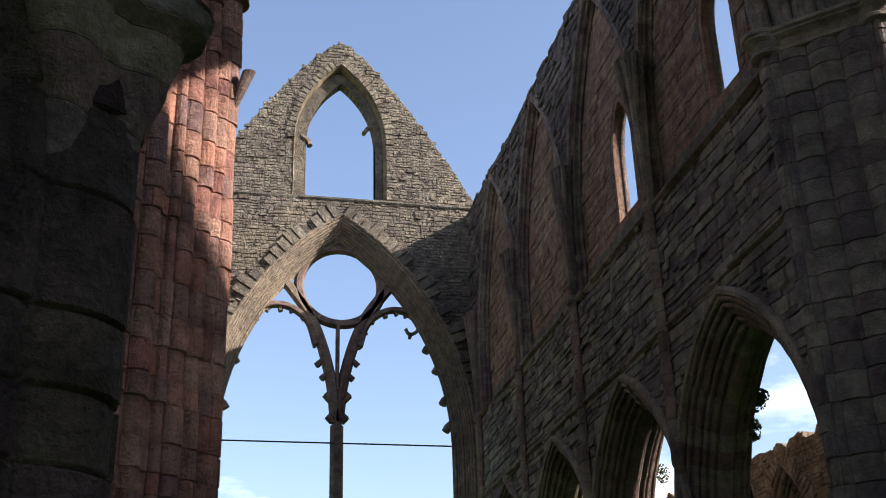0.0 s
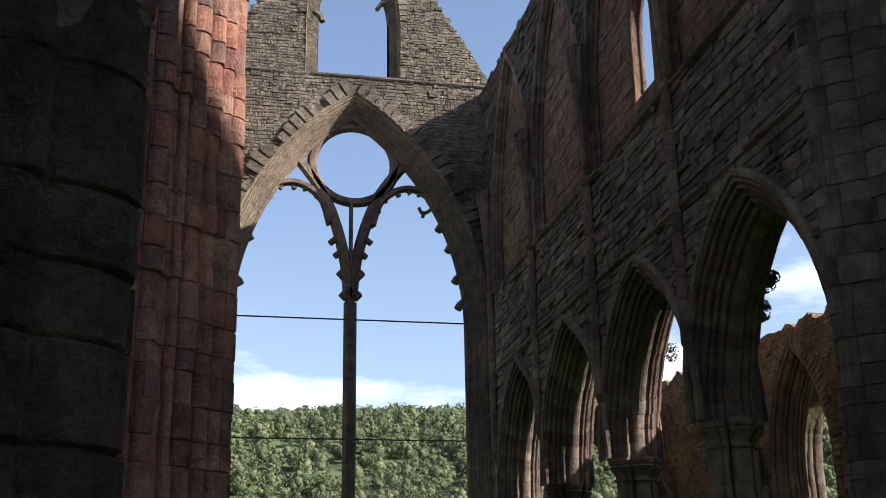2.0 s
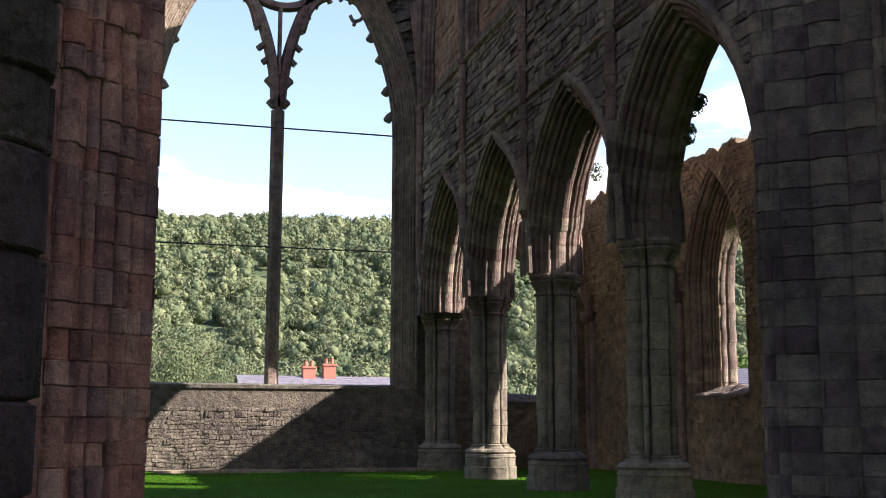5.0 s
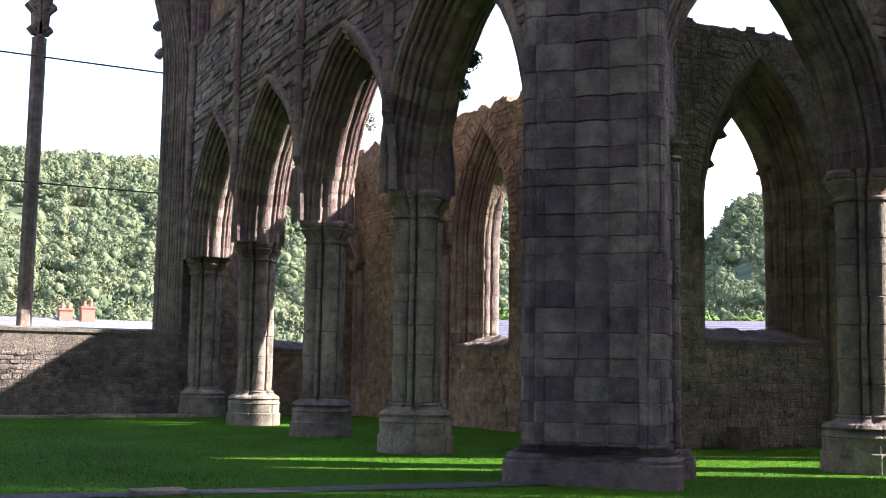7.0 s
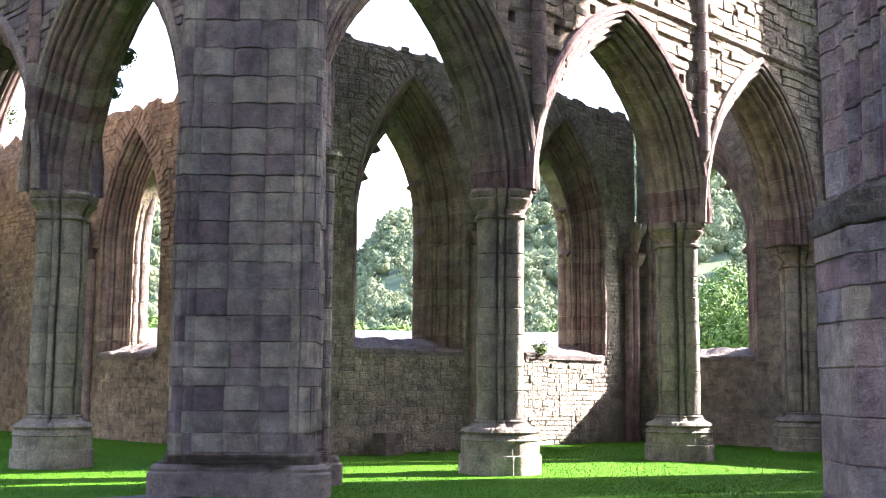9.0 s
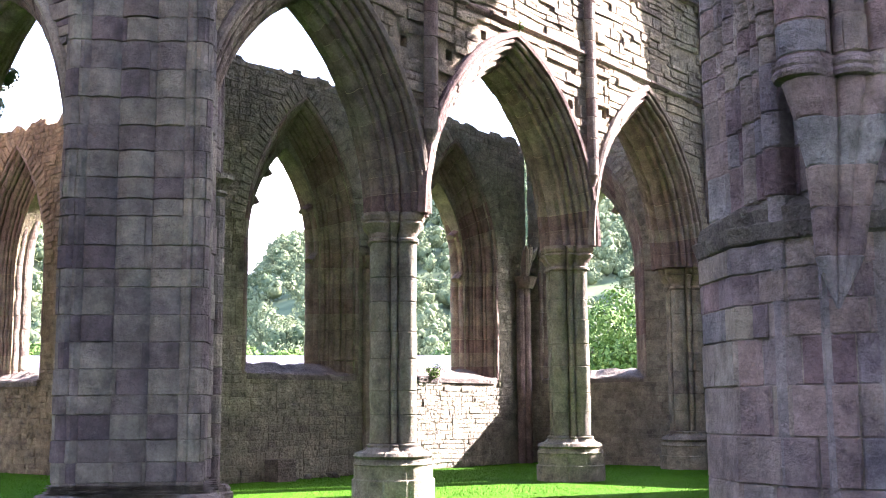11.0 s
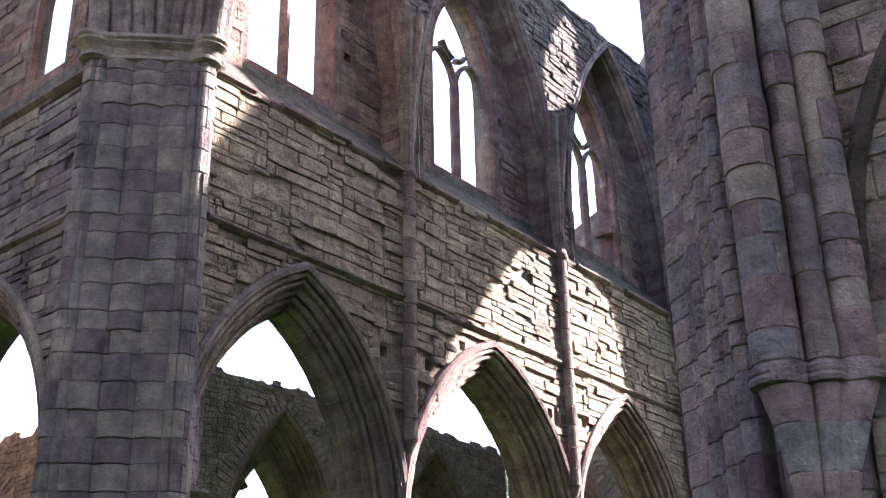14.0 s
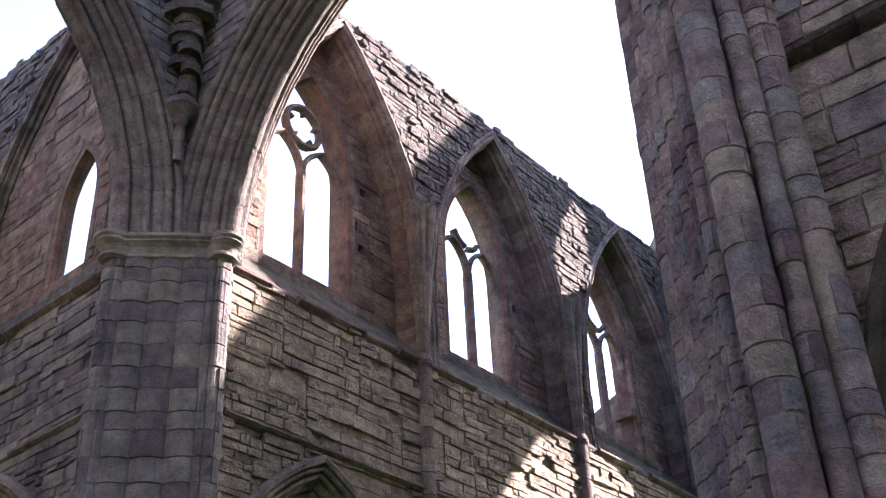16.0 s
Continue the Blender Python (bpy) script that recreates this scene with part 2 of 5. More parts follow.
def sweep(lot, side, arch, profile, jamb=None, steps=14):
    """Moulding round an arch. profile: (n outside the edge, d out of the wall)."""
    lot.grid([[side.at(u, z, d) for u, z in arch.path(n, steps, jamb)] for n, d in profile])


def sweep_stones(lot, side, arch, profile, seed, steps=16, slip=0.012, jamb=None):
    """The same moulding cut into voussoirs, each a little out of line."""
    rng = random.Random(seed)
    paths = [arch.path(n, steps, jamb, 8) for n, d in profile]
    for i in range(len(paths[0]) - 1):
        a, b = rng.uniform(-slip, slip), rng.uniform(-slip, slip)
        rows = []
        for p, (n, d) in zip(paths, profile):
            (u, z), (u2, z2) = p[i], p[i + 1]
            o = Vector((u + u2 - 2 * arch.u0, 0.6 * (z + z2 - 2 * arch.spring))).normalized() * a
            e = 0.012
            rows.append([side.at(u + (u2 - u) * e + o.x, z + (z2 - z) * e + o.y, d + b), side.at(u2 - (u2 - u) * e + o.x, z2 - (z2 - z) * e + o.y, d + b)])
        lot.grid(rows)


def slab(side, outline, holes, front, back, name, mat, **k):
    """A wall with real thickness and through openings."""
    from mathutils.geometry import tessellate_polygon
    loops = [outline] + holes
    flat = [p for q in loops for p in q]
    tris = tessellate_polygon([[Vector((u, z, 0)) for u, z in q] for q in loops])
    v = [side.at(u, z, front) for u, z in flat] + [side.at(u, z, back) for u, z in flat]
    m = len(flat)
    f = [tuple(t) for t in tris] + [tuple(i + m for i in reversed(t)) for t in tris]
    s = 0
    for q in loops:
        for i in range(len(q)):
            a, b = s + i, s + (i + 1) % len(q)
            f.append((a, b, b + m, a + m))
        s += len(q)
    me_ob = make(name, v, f, mat, **k)
    bm = bmesh.new()
    bm.from_mesh(me_ob.data)
    bmesh.ops.recalc_face_normals(bm, faces=bm.faces)
    bm.to_mesh(me_ob.data)
    bm.free()
    return me_ob


def block(side, u0, u1, z0, z1, rng, proud, gap=0.005, base=0.0):
    """One weathered stone: worn, uneven edges and a lumpy face."""
    j = lambda s: rng.uniform(-s, s)
    d = base + proud * rng.choice((rng.uniform(0.1, 1.0), rng.uniform(0.1, 1.0), rng.uniform(0.1, 1.0), rng.uniform(0.1, 1.9)))
    h = z1 - z0
    c = lambda: min(0.034, h * 0.11) * rng.uniform(0.25, 1.0)
    a, b, e, g = u0 + gap, u1 - gap, z0 + gap, z1 - gap
    mu, mz = (a + b) / 2 + j((b - a) * 0.12), (e + g) / 2
    outer = [(a, e), (mu, e), (b, e), (b, mz), (b, g), (mu, g), (a, g), (a, mz)]
    outer = [(u + j(0.008), z + j(0.009)) for u, z in outer]
    inner = [(a + c(), e + c()), (mu, e + c() * 0.8), (b - c(), e + c()), (b - c() * 0.8, mz), (b - c(), g - c()), (mu, g - c() * 0.8), (a + c(), g - c()), (a + c() * 0.8, mz)]
    lump = proud * 0.28
    v = [side.at(u, z, base - 0.008) for u, z in outer] + [side.at(u, z, d + j(lump)) for u, z in inner] + [side.at(mu, mz, d + abs(j(lump)))]
    f = [(k, (k + 1) % 8, 8 + (k + 1) % 8, 8 + k) for k in range(8)] + [(8, 9, 16, 15), (9, 10, 11, 16), (16, 11, 12, 13), (15, 16, 13, 14)]
    v = [(x, y, q + 0.05 * noise.noise((x * 0.9, y * 0.9, q * 0.8)) + 0.02 * noise.noise((x * 3.1, y * 3.1, q * 2.3))) for x, y, q in v]
    if side.flip:
        f = [tuple(reversed(q)) for q in f]
    return v, f


def masonry(side, u0, u1, z0, z1, seed, course=(0.2, 0.34), length=(0.35, 0.8), openings=(), margin=0.0, top=None, proud=0.03, holes=0.0, base=0.0, skip=(), cells=False):
    """Courses of blocks over a wall, cut back to its openings. Returns (middle u, middle z, verts, faces) of each.
    cells: the courses run only a few stones before they shift."""
    rng = random.Random(seed)
    if cells:
        out, z = [], z0
        while z < z1 - 0.1:
            h = min(rng.uniform(0.6, 1.5), z1 - z)
            if z1 - z - h < 0.4:
                h = z1 - z
            u = u0
            while u < u1 - 0.1:
                w = rng.uniform(0.9, 2.6)
                if u1 - u - w < 0.8:
                    w = u1 - u
                out += masonry(side, u, u + w, z, z + h, rng.random(), course, length, openings, margin, top, proud, holes, base, skip)
                u += w
            z += h
        return out
    out, z = [], z0
    while z < z1 - 0.08:
        h = min(rng.choice((rng.uniform(*course), rng.uniform(course[0], (course[0] + course[1]) / 2))), z1 - z)
        if z1 - z - h < 0.1:
            h = z1 - z
        spans = [(u0, u1)]
        for a in openings:
            w = max(a.width(z + 0.02, margin), a.width(z + h - 0.02, margin), a.width(z + h / 2, margin))
            if w > 0:
                nxt = []
                for p, q in spans:
                    if a.u0 + w <= p or a.u0 - w >= q:
                        nxt.append((p, q))
                        continue
                    if p < a.u0 - w:
                        nxt.append((p, a.u0 - w))
                    if q > a.u0 + w:
                        nxt.append((a.u0 + w, q))
                spans = nxt
        for p, q in spans:
            u = p
            while u < q - 0.04:
                w = rng.choice((1.0, 1.0, 0.55, 1.5)) * rng.uniform(*length) * (0.7 + h * 1.3)
                if q - u - w < length[0] * 0.45:
                    w = q - u
                if (top is None or z + h * 0.6 < top(u + w / 2)) and rng.random() >= holes and not any(u - 0.1 < p < u + w + 0.1 and z - 0.1 < q < z + h + 0.1 for p, q in skip):
                    if h > 0.25 and rng.random() < 0.16:
                        k = z + h * rng.uniform(0.4, 0.6)
                        out.append((u + w / 2, z, *block(side, u, u + w, z, k, rng, proud, base=base)))
                        out.append((u + w / 2, k, *block(side, u, u + w, k, z + h, rng, proud, base=base)))
                    else:
                        out.append((u + w / 2, z + h / 2, *block(side, u, u + w, z, z + h, rng, proud, base=base)))
                u += w
        z += h
    return out


LATER = []


def lay(blocks, mat, parent, near=None, limit=290, name="stone"):
    """The stones nearest to the walk as parts of their own, the rest joined."""
    rest, picked = Lot(), []
    for q in blocks:
        if near and len(picked) < limit and near(q[0], q[1]):
            picked.append(q)
        else:
            rest.add(q[2], q[3])
    if rest.v:
        rest.done("masonry", mat, parent, kind="stuff")
    LATER.append((picked, mat, parent, name))


def ruin(seed, level, rough=0.16, step=0.5):
    """An uneven broken wall top: height over u."""
    def top(u):
        k = math.floor(u / step)
        return level + rough * noise.noise((k * 0.83, seed * 7.7, 0.3)) * 1.6 + rough * 2.2 * noise.noise((u * 0.11, seed * 3.1, 5.0))
    return top


def top_line(top, u0, u1, step=0.25):
    n = max(2, int(abs(u1 - u0) / step))
    return [(u0 + (u1 - u0) * i / n, top(u0 + (u1 - u0) * i / n)) for i in range(n + 1)]


def ring_stones(side, arch, n0, n1, d0, d1, seed, size=0.26, jitter=0.05, drop=0.0):
    """Voussoirs set radially round an arch."""
    rng, out = random.Random(seed), []
    end = math.acos(arch.c / (arch.r + n0))
    k = max(6, int(arch.r * end / size))
    for s in (1, -1):
        for i in range(k):
            if rng.random() < drop:
                continue
            a0, a1 = end * (i + 0.06) / k, end * (i + 0.94) / k
            m1 = n1 + rng.uniform(-jitter, jitter)
            d = d1 + rng.uniform(-0.012, 0.012)
            p = lambda a, n, dd: side.at(arch.u0 + s * ((arch.r + n) * math.cos(a) - arch.c), arch.spring + (arch.r + n) * math.sin(a), dd)
            v = [p(a0, n0, d0), p(a1, n0, d0), p(a1, m1, d0), p(a0, m1, d0), p(a0 + 0.002, n0 + 0.01, d), p(a1 - 0.002, n0 + 0.01, d), p(a1 - 0.002, m1 - 0.01, d), p(a0 + 0.002, m1 - 0.01, d)]
            out.append((0, 0, v, [(4, 5, 6, 7), (0, 1, 5, 4), (1, 2, 6, 5), (2, 3, 7, 6), (3, 0, 4, 7)]))
    return out


def scallops(points, count, deep):
    """Rolls parted by sharp hollows along each line between points; deep: how far each roll stands out towards the opening."""
    out = []
    for (n0, d0), (n1, d1), k in zip(points, points[1:], count):
        q = math.hypot(n1 - n0, d1 - d0) or 1
        ax, ay = (d1 - d0) / q, -(n1 - n0) / q
        m = 5 * k
        for i in range(m + (1 if (n1, d1) == points[-1] else 0)):
            t = i / m
            s = deep * abs(math.sin(math.pi * k * t)) ** 0.5 if k > 0 else 0
            out.append((n0 + (n1 - n0) * t + ax * s, d0 + (d1 - d0) * t + ay * s))
    return out


def polar(prims, n=72):
    """Outline of a compound pier: the farthest of its shafts and body in each direction."""
    pts = []
    for i in range(n):
        a = 2 * math.pi * i / n
        c, s = math.cos(a), math.sin(a)
        best = 0.05
        for kind, *q in prims:
            if kind == "diamond":
                best = max(best, q[0] / (abs(c) + abs(s)))
            elif kind == "square":
                best = max(best, q[0] / max(abs(c), abs(s)))
            else:
                x, y, r = q
                b = x * c + y * s
                k = b * b - (x * x + y * y - r * r)
                if k > 0:
                    best = max(best, b + math.sqrt(k))
        pts.append((best * c, best * s))
    return pts


def lathe_rows(outline, steps, centre=(0, 0)):
    """Rows of an outline grown by steps of (growth, z)."""
    rows = []
    for g, z in steps:
        row = []
        for x, y in outline:
            r = math.hypot(x, y)
            k = (r + g) / r
            row.append((centre[0] + x * k, centre[1] + y * k, z))
        rows.append(row)
    return rows


def drum(outline, h, c=0.012):
    lot = Lot()
    lot.grid(lathe_rows(outline, [(-0.05, 0.002), (-c, 0.004), (0, c + 0.004), (0, h - c - 0.004), (-c, h - 0.004), (-0.05, h - 0.002)]), close=True)
    return lot


def pier_stones(outline, centre, z0, z1, seed, course=(0.22, 0.46), cut=None, proud=0.012, runs=(4, 5, 6, 8, 10, 12, 15), joint=0.024, hollows=False):
    """Courses of blocks that follow a compound pier's outline. cut(angle, z): leave the block out."""
    rng = random.Random(seed)
    n, out, z = len(outline), [], z0
    reach = [abs(x) + abs(y) for x, y in outline]
    dips = [i for i in range(n) if reach[i] <= reach[i - 1] and reach[i] < reach[(i + 1) % n]] if hollows else []
    while z < z1 - 0.1:
        h = min(rng.uniform(*course), z1 - z)
        if z1 - z - h < 0.12:
            h = z1 - z
        i, start = 0, dips[0] if dips else rng.randrange(n)
        while i < n:
            m = min(rng.choice(runs), n - i)
            if n - i - m < 2:
                m = n - i
            if dips:
                ahead = [(q - start - i) % n for q in dips if (q - start) % n > i] or [n - i]
                m = min(min(sorted(ahead)[min(rng.choice((0, 0, 1, 1)), len(ahead) - 1)], n - i), n - i)
                m = max(m, 1)
                if m > 20 and rng.random() < 0.6:
                    m = m // 2
            ids = [(start + i + q) % n for q in range(m + 1)]
            a = math.atan2(outline[ids[m // 2]][1], outline[ids[m // 2]][0])
            if not (cut and cut(a, z)):
                d = rng.uniform(-proud, proud)
                rows = []
                for zz, g in ((z + 0.002, -joint), (z + 0.014, d), (z + h - 0.014, d), (z + h - 0.002, -joint)):
                    row = []
                    for q, k in enumerate(ids):
                        x, y = outline[k]
                        r = math.hypot(x, y)
                        s = (r + (-joint if q in (0, m) else g)) / r
                        if q in (0, m):
                            k2 = ids[1] if q == 0 else ids[m - 1]
                            x, y = x + (outline[k2][0] - x) * 0.06, y + (outline[k2][1] - y) * 0.06
                            row.append((centre[0] + x * s, centre[1] + y * s, zz))
                            x2, y2 = x + (outline[k2][0] - x) * 0.16, y + (outline[k2][1] - y) * 0.16
                            s2 = (r + g) / r
                            e = (centre[0] + x2 * s2, centre[1] + y2 * s2, zz)
                            if q == 0:
                                row.append(e)
                            else:
                                row.insert(-1, e)
                        else:
                            row.append((centre[0] + x * s, centre[1] + y * s, zz))
                    rows.append(row)
                lot = Lot()
                lot.grid(rows)
                out.append((a, z + h / 2, lot.v, lot.f))
            i += m
        z += h
    return out


def tube(lot, pts, r, n=8):
    """A round bar along points."""
    rows = []
    for i, p in enumerate(pts):
        p = Vector(p)
        d = (Vector(pts[min(i + 1, len(pts) - 1)]) - Vector(pts[max(i - 1, 0)])).normalized()
        a = d.orthogonal().normalized() if abs(d.z) < 0.9 else Vector((1, 0, 0))
        a = (Vector((0, 0, 1)).cross(d).normalized() if abs(d.z) < 0.9 else a)
        b = d.cross(a)
        rad = r[i] if isinstance(r, (list, tuple)) else r
        rows.append([tuple(p + a * rad * math.cos(2 * math.pi * k / n) + b * rad * math.sin(2 * math.pi * k / n)) for k in range(n)])
    lot.grid(rows, close=True)


def bar(lot, side, pts, half, d0, d1, chamfer=0.35):
    """A stone tracery bar in a wall's plane: chamfered section along points (u, z)."""
    rows = []
    prof = [(-half, d0 + (d1 - d0) * 0.5), (-half * (1 - chamfer * 1.6), d0), (half * (1 - chamfer * 1.6), d0), (half, d0 + (d1 - d0) * 0.5), (half * (1 - chamfer * 1.6), d1), (-half * (1 - chamfer * 1.6), d1)]
    for i, (u, z) in enumerate(pts):
        a, b = pts[max(i - 1, 0)], pts[min(i + 1, len(pts) - 1)]
        du, dz = b[0] - a[0], b[1] - a[1]
        q = math.hypot(du, dz) or 1
        rows.append([side.at(u - dz / q * w, z + du / q * w, d) for w, d in prof])
    lot.grid(rows, close=True)
    for r in (rows[0], rows[-1]):
        lot.add(list(r), [tuple(range(len(r)))])


# ---- ground and hills ----
def crest(az):
    pts = [(-60, 50), (-8, 56.8), (4, 56.2), (20, 55), (30, 51), (36, 32), (39, 29), (40.9, 38), (42.4, 48), (44, 50.5), (47, 57), (50, 65), (56, 69), (70, 66), (110, 50), (180, 30), (300, 50)]
    for (a, p), (b, q) in zip(pts, pts[1:]):
        if a <= az <= b:
            k = (az - a) / (b - a)
            k = k * k * (3 - 2 * k)
            return p + (q - p) * k
    return 45


def ground_z(x, y):
    r = math.hypot(x, y)
    if r < 140:
        return 0.0
    az = math.degrees(math.atan2(x, y))
    if az < -60:
        az += 360
    k = min(1, (r - 140) / 380)
    k = k * k * (3 - 2 * k)
    far = max(0, (r - 540) / 500)
    return (crest(az) * 1.66 - 9) * k * max(0.2, 1 - far) + 2.5 * noise.noise((x * 0.02, y * 0.02, 1)) * k


def build_ground():
    radii = [0, 8, 14, 18, 22, 26, 30, 36, 44, 55, 70, 100, 140, 170, 200, 230, 260, 300, 340, 380, 420, 460, 500, 540, 600, 700, 900, 1500, 4000]
    n = 120
    rows = []
    for r in radii:
        row = []
        for i in range(n):
            a = 2 * math.pi * i / n
            x, y = max(r, 0.01) * math.sin(a), max(r, 0.01) * math.cos(a)
            row.append((x, y, ground_z(x, y) + (0.006 * noise.noise((x * 0.4, y * 0.4, 2)) if 8 < r < 60 else 0)))
        rows.append(row)
    lot = Lot()
    lot.grid(list(reversed(rows)), close=True)
    lot.add(list(rows[0]), [tuple(reversed(range(n)))])
    ob = lot.done("ground", GRASS, label="mown green lawn running out to wooded hills", category="ground", kind="structure", smooth=True)
    ob.data.materials.append(WOOD_FAR)
    for q in ob.data.polygons:
        if q.center.length > 140:
            q.material_index = 1
    return ob


build_ground()

# ---- the plan ----
T = Side((0, 13.7), (1, 0), (0, -1))       # transept's east wall, u = x
P = Side((9.30, 0), (0.01745, 0.99985), (-0.99985, 0.01745))       # presbytery's south wall, u = y
E = Side((0, 38.4), (1, 0), (0, -1))       # great east wall, u = x
C = Side((0, 20.0), (1, 0), (0, -1))       # chapels' east wall, u = x
A = Side((16.3, 0), (0, 1), (-1, 0))       # aisle's south wall, u = y
S = Side((28.5, 0), (0, 1), (-1, 0))       # transept's south wall, u = y
F = Side((0, 38.4), (1, 0), (0, -1))       # aisle's east wall, u = x
N = Side((9.6, 0), (0, 1), (-1, 0))        # nave's south wall, u = y
T_BAYS, P_BAYS = [13.35, 19.1, 24.75], [18.28, 23.72, 29.2, 34.6]
T_HALF, P_HALF = [2.15, 2.46, 2.15], [2.4, 2.4, 2.3, 2.25]
CAP, STRING, SILL, TOP = 5.3, 9.85, 12.62, 20.9
THICK = 1.4
ORDERS = scallops([(0.60, 0.0), (0.36, -0.14), (0.36, -0.20), (0.13, -0.38), (0.13, -0.44), (0.04, -0.52), (0.04, -0.88), (0.13, -0.96), (0.13, -1.02), (0.36, -1.2), (0.36, -1.26), (0.60, -1.4)], (2, 1, 2, 1, 1, 1, 1, 1, 2, 1, 2), 0.105)
HOOD = [(0.56, 0.02), (0.58, 0.10), (0.66, 0.12), (0.72, 0.08), (0.74, 0.0)]
FORMERET = [(-0.08, -0.80), (-0.06, -0.30), (-0.09, -0.25), (-0.05, -0.18), (-0.02, -0.2), (-0.03, -0.1), (0.01, -0.02), (0.02, 0.05), (0.07, 0.08), (0.12, 0.04), (0.16, 0.08), (0.22, 0.06), (0.24, 0.0)]


def course_line(lot, side, u0, u1, z, out=0.12, h=0.14, back=0.0, seed=0):
    """A weathered string course in lengths, chipped here and there."""
    rng, u = random.Random(seed), u0
    while u < u1 - 0.05:
        w = min(rng.uniform(0.6, 1.2), u1 - u)
        o = out * (0.45 if rng.random() < 0.15 else rng.uniform(0.85, 1.05))
        prof = [(z - h, back), (z - h * 0.75, o * 0.55), (z - h * 0.45, o), (z - h * 0.1, o), (z + h * 0.35, back)]
        rows = [[side.at(u + 0.006, a, b) for a, b in prof], [side.at(u + w - 0.006, a, b) for a, b in prof]]
        lot.grid(rows)
        for r in rows:
            lot.add(list(r), [tuple(range(len(r)))])
        u += w


def great_wall(side, bays, halves, u0, u1, name, label, seed, half_w, win_half, mat, near=None, rec=0.78, shift=(), shut=(), putlogs=(), lean=(0, 0, 0, 0)):
    """Two storeys: moulded arcade, string, deep clerestory with wall arches, broken top."""
    arcade = [Arch(b, h, 0, CAP, 3.6) for b, h in zip(bays, halves)]
    wfoot = 13.95 if rec > 0.5 else 13.6
    wall_arch = [Arch(b + k, half_w, SILL, 14.3, 6.15) for b, k in zip(bays, lean)]
    window = [Arch(b + k, win_half, wfoot, 16.9 if rec > 0.5 else 15.4, 2.45 if rec > 0.5 else 1.3) for b, k in zip(bays, shift)]
    open_window = [w for k, w in enumerate(window) if k not in shut]
    deep = -THICK + 0.02 if rec > 0.5 else -rec - 0.32
    square = lambda u, z: [(u - 0.1, z - 0.11), (u + 0.1, z - 0.11), (u + 0.1, z + 0.11), (u - 0.1, z + 0.11)]
    top = ruin(seed, TOP, 0.10)
    line = [(u0, CAP)]
    for a in arcade:
        line += [(max(u0 + 0.01, min(u1 - 0.01, u)), z) for u, z in a.path(0.54)]
    line += [(u1, CAP), (u1, SILL), (u0, SILL)]
    core = slab(side, line, [square(u, z) for u, z in putlogs if z < SILL], -0.032, -THICK + 0.02, name, mat, label=label, category="wall", kind="structure")
    upper = [(u0, SILL + 0.002)]
    for a in wall_arch:
        upper += a.path(0.0, jamb=SILL + 0.002)
    upper += [(u1, SILL + 0.002)] + top_line(top, u1, u0)
    slab(side, upper, [], -0.02, -rec, "upper_wall", DARKRUBBLE, parent=core)
    slab(side, [(u0, SILL + 0.002), (u1, SILL + 0.002)] + top_line(lambda u: top(u) - 0.15, u1, u0), [w.path(0.0, jamb=wfoot) for w in open_window] + [square(u, z) for u, z in putlogs if z > SILL], -rec - 0.005, deep, "window_wall", CLEAR, parent=core)
    lay(masonry(side, u0, u1, CAP, SILL, seed + 1, openings=arcade, margin=0.58, course=(0.11, 0.34), length=(0.3, 0.95), proud=0.046, holes=0.034, skip=putlogs, cells=True), mat, core, near)
    lay(masonry(side, u0, u1, SILL, TOP + 0.5, seed + 2, openings=wall_arch, margin=0.16, course=(0.13, 0.22), length=(0.25, 0.6), top=top, proud=0.055, cells=True), DARKRUBBLE, core, name="rubble_stone")
    lay(masonry(side, u0, u1, 13.6, 20.4, seed + 3, openings=open_window, margin=0.12, course=(0.2, 0.34), proud=0.025, base=-rec - 0.005, holes=0.01, skip=putlogs), CLEAR, core)
    for u, z in putlogs:
        lot = Lot()
        d = 0.3 if z < SILL else rec + 0.25
        e = THICK - 0.04 if z < SILL else -deep - 0.02
        p, q = side.at(u - 0.099, z - 0.109, -d), side.at(u + 0.099, z + 0.109, -e)
        lot.box(min(p[0], q[0]), max(p[0], q[0]), min(p[1], q[1]), max(p[1], q[1]), p[2], q[2])
        lot.done("putlog_hole", MORTAR, core)
    for i, (a, w, v) in enumerate(zip(arcade, wall_arch, window)):
        m = Lot()
        sweep_stones(m, side, a, ORDERS, seed + i, 13)
        m.done("arch_moulding", MOULD, core, kind="stuff")
        m = Lot()
        sweep(m, side, a, HOOD, steps=18)
        m.done("hood_mould", MOULD, core)
        m = Lot()
        sweep_stones(m, side, w, [(n, max(d, -rec)) for n, d in FORMERET], seed + 40 + i, 14, 0.014, SILL)
        m.done("wall_arch", MOULD, core, kind="stuff")
        m = Lot()
        if i not in shut:
            sweep(m, side, v, scallops([(0.2, -rec + 0.01), (0.0, -rec - 0.18), (0.02, deep - 0.002)], (2, 1), 0.04), jamb=wfoot, steps=12)
        if m.v:
            m.done("window_reveal", MOULD, core)
        # sloping sill
        m = Lot()
        for k in range(9):
            p, q = w.u0 - half_w + 2 * half_w * k / 9, w.u0 - half_w + 2 * half_w * (k + 1) / 9
            j = 0.03 * noise.noise((k * 1.7, seed, i))
            m.grid([[side.at(x, SILL + 0.01, -0.02) for x in (p, q)], [side.at(x, SILL + 0.06 + j, 0.02) for x in (p, q)], [side.at(x, 12.65 + rec * 1.2 + j, -rec + 0.02) for x in (p, q)], [side.at(x, wfoot + j, -rec - 0.02) for x in (p, q)], [side.at(x, wfoot + 0.05, deep) for x in (p, q)]])
        m.done("window_sill", GREENISH, core)
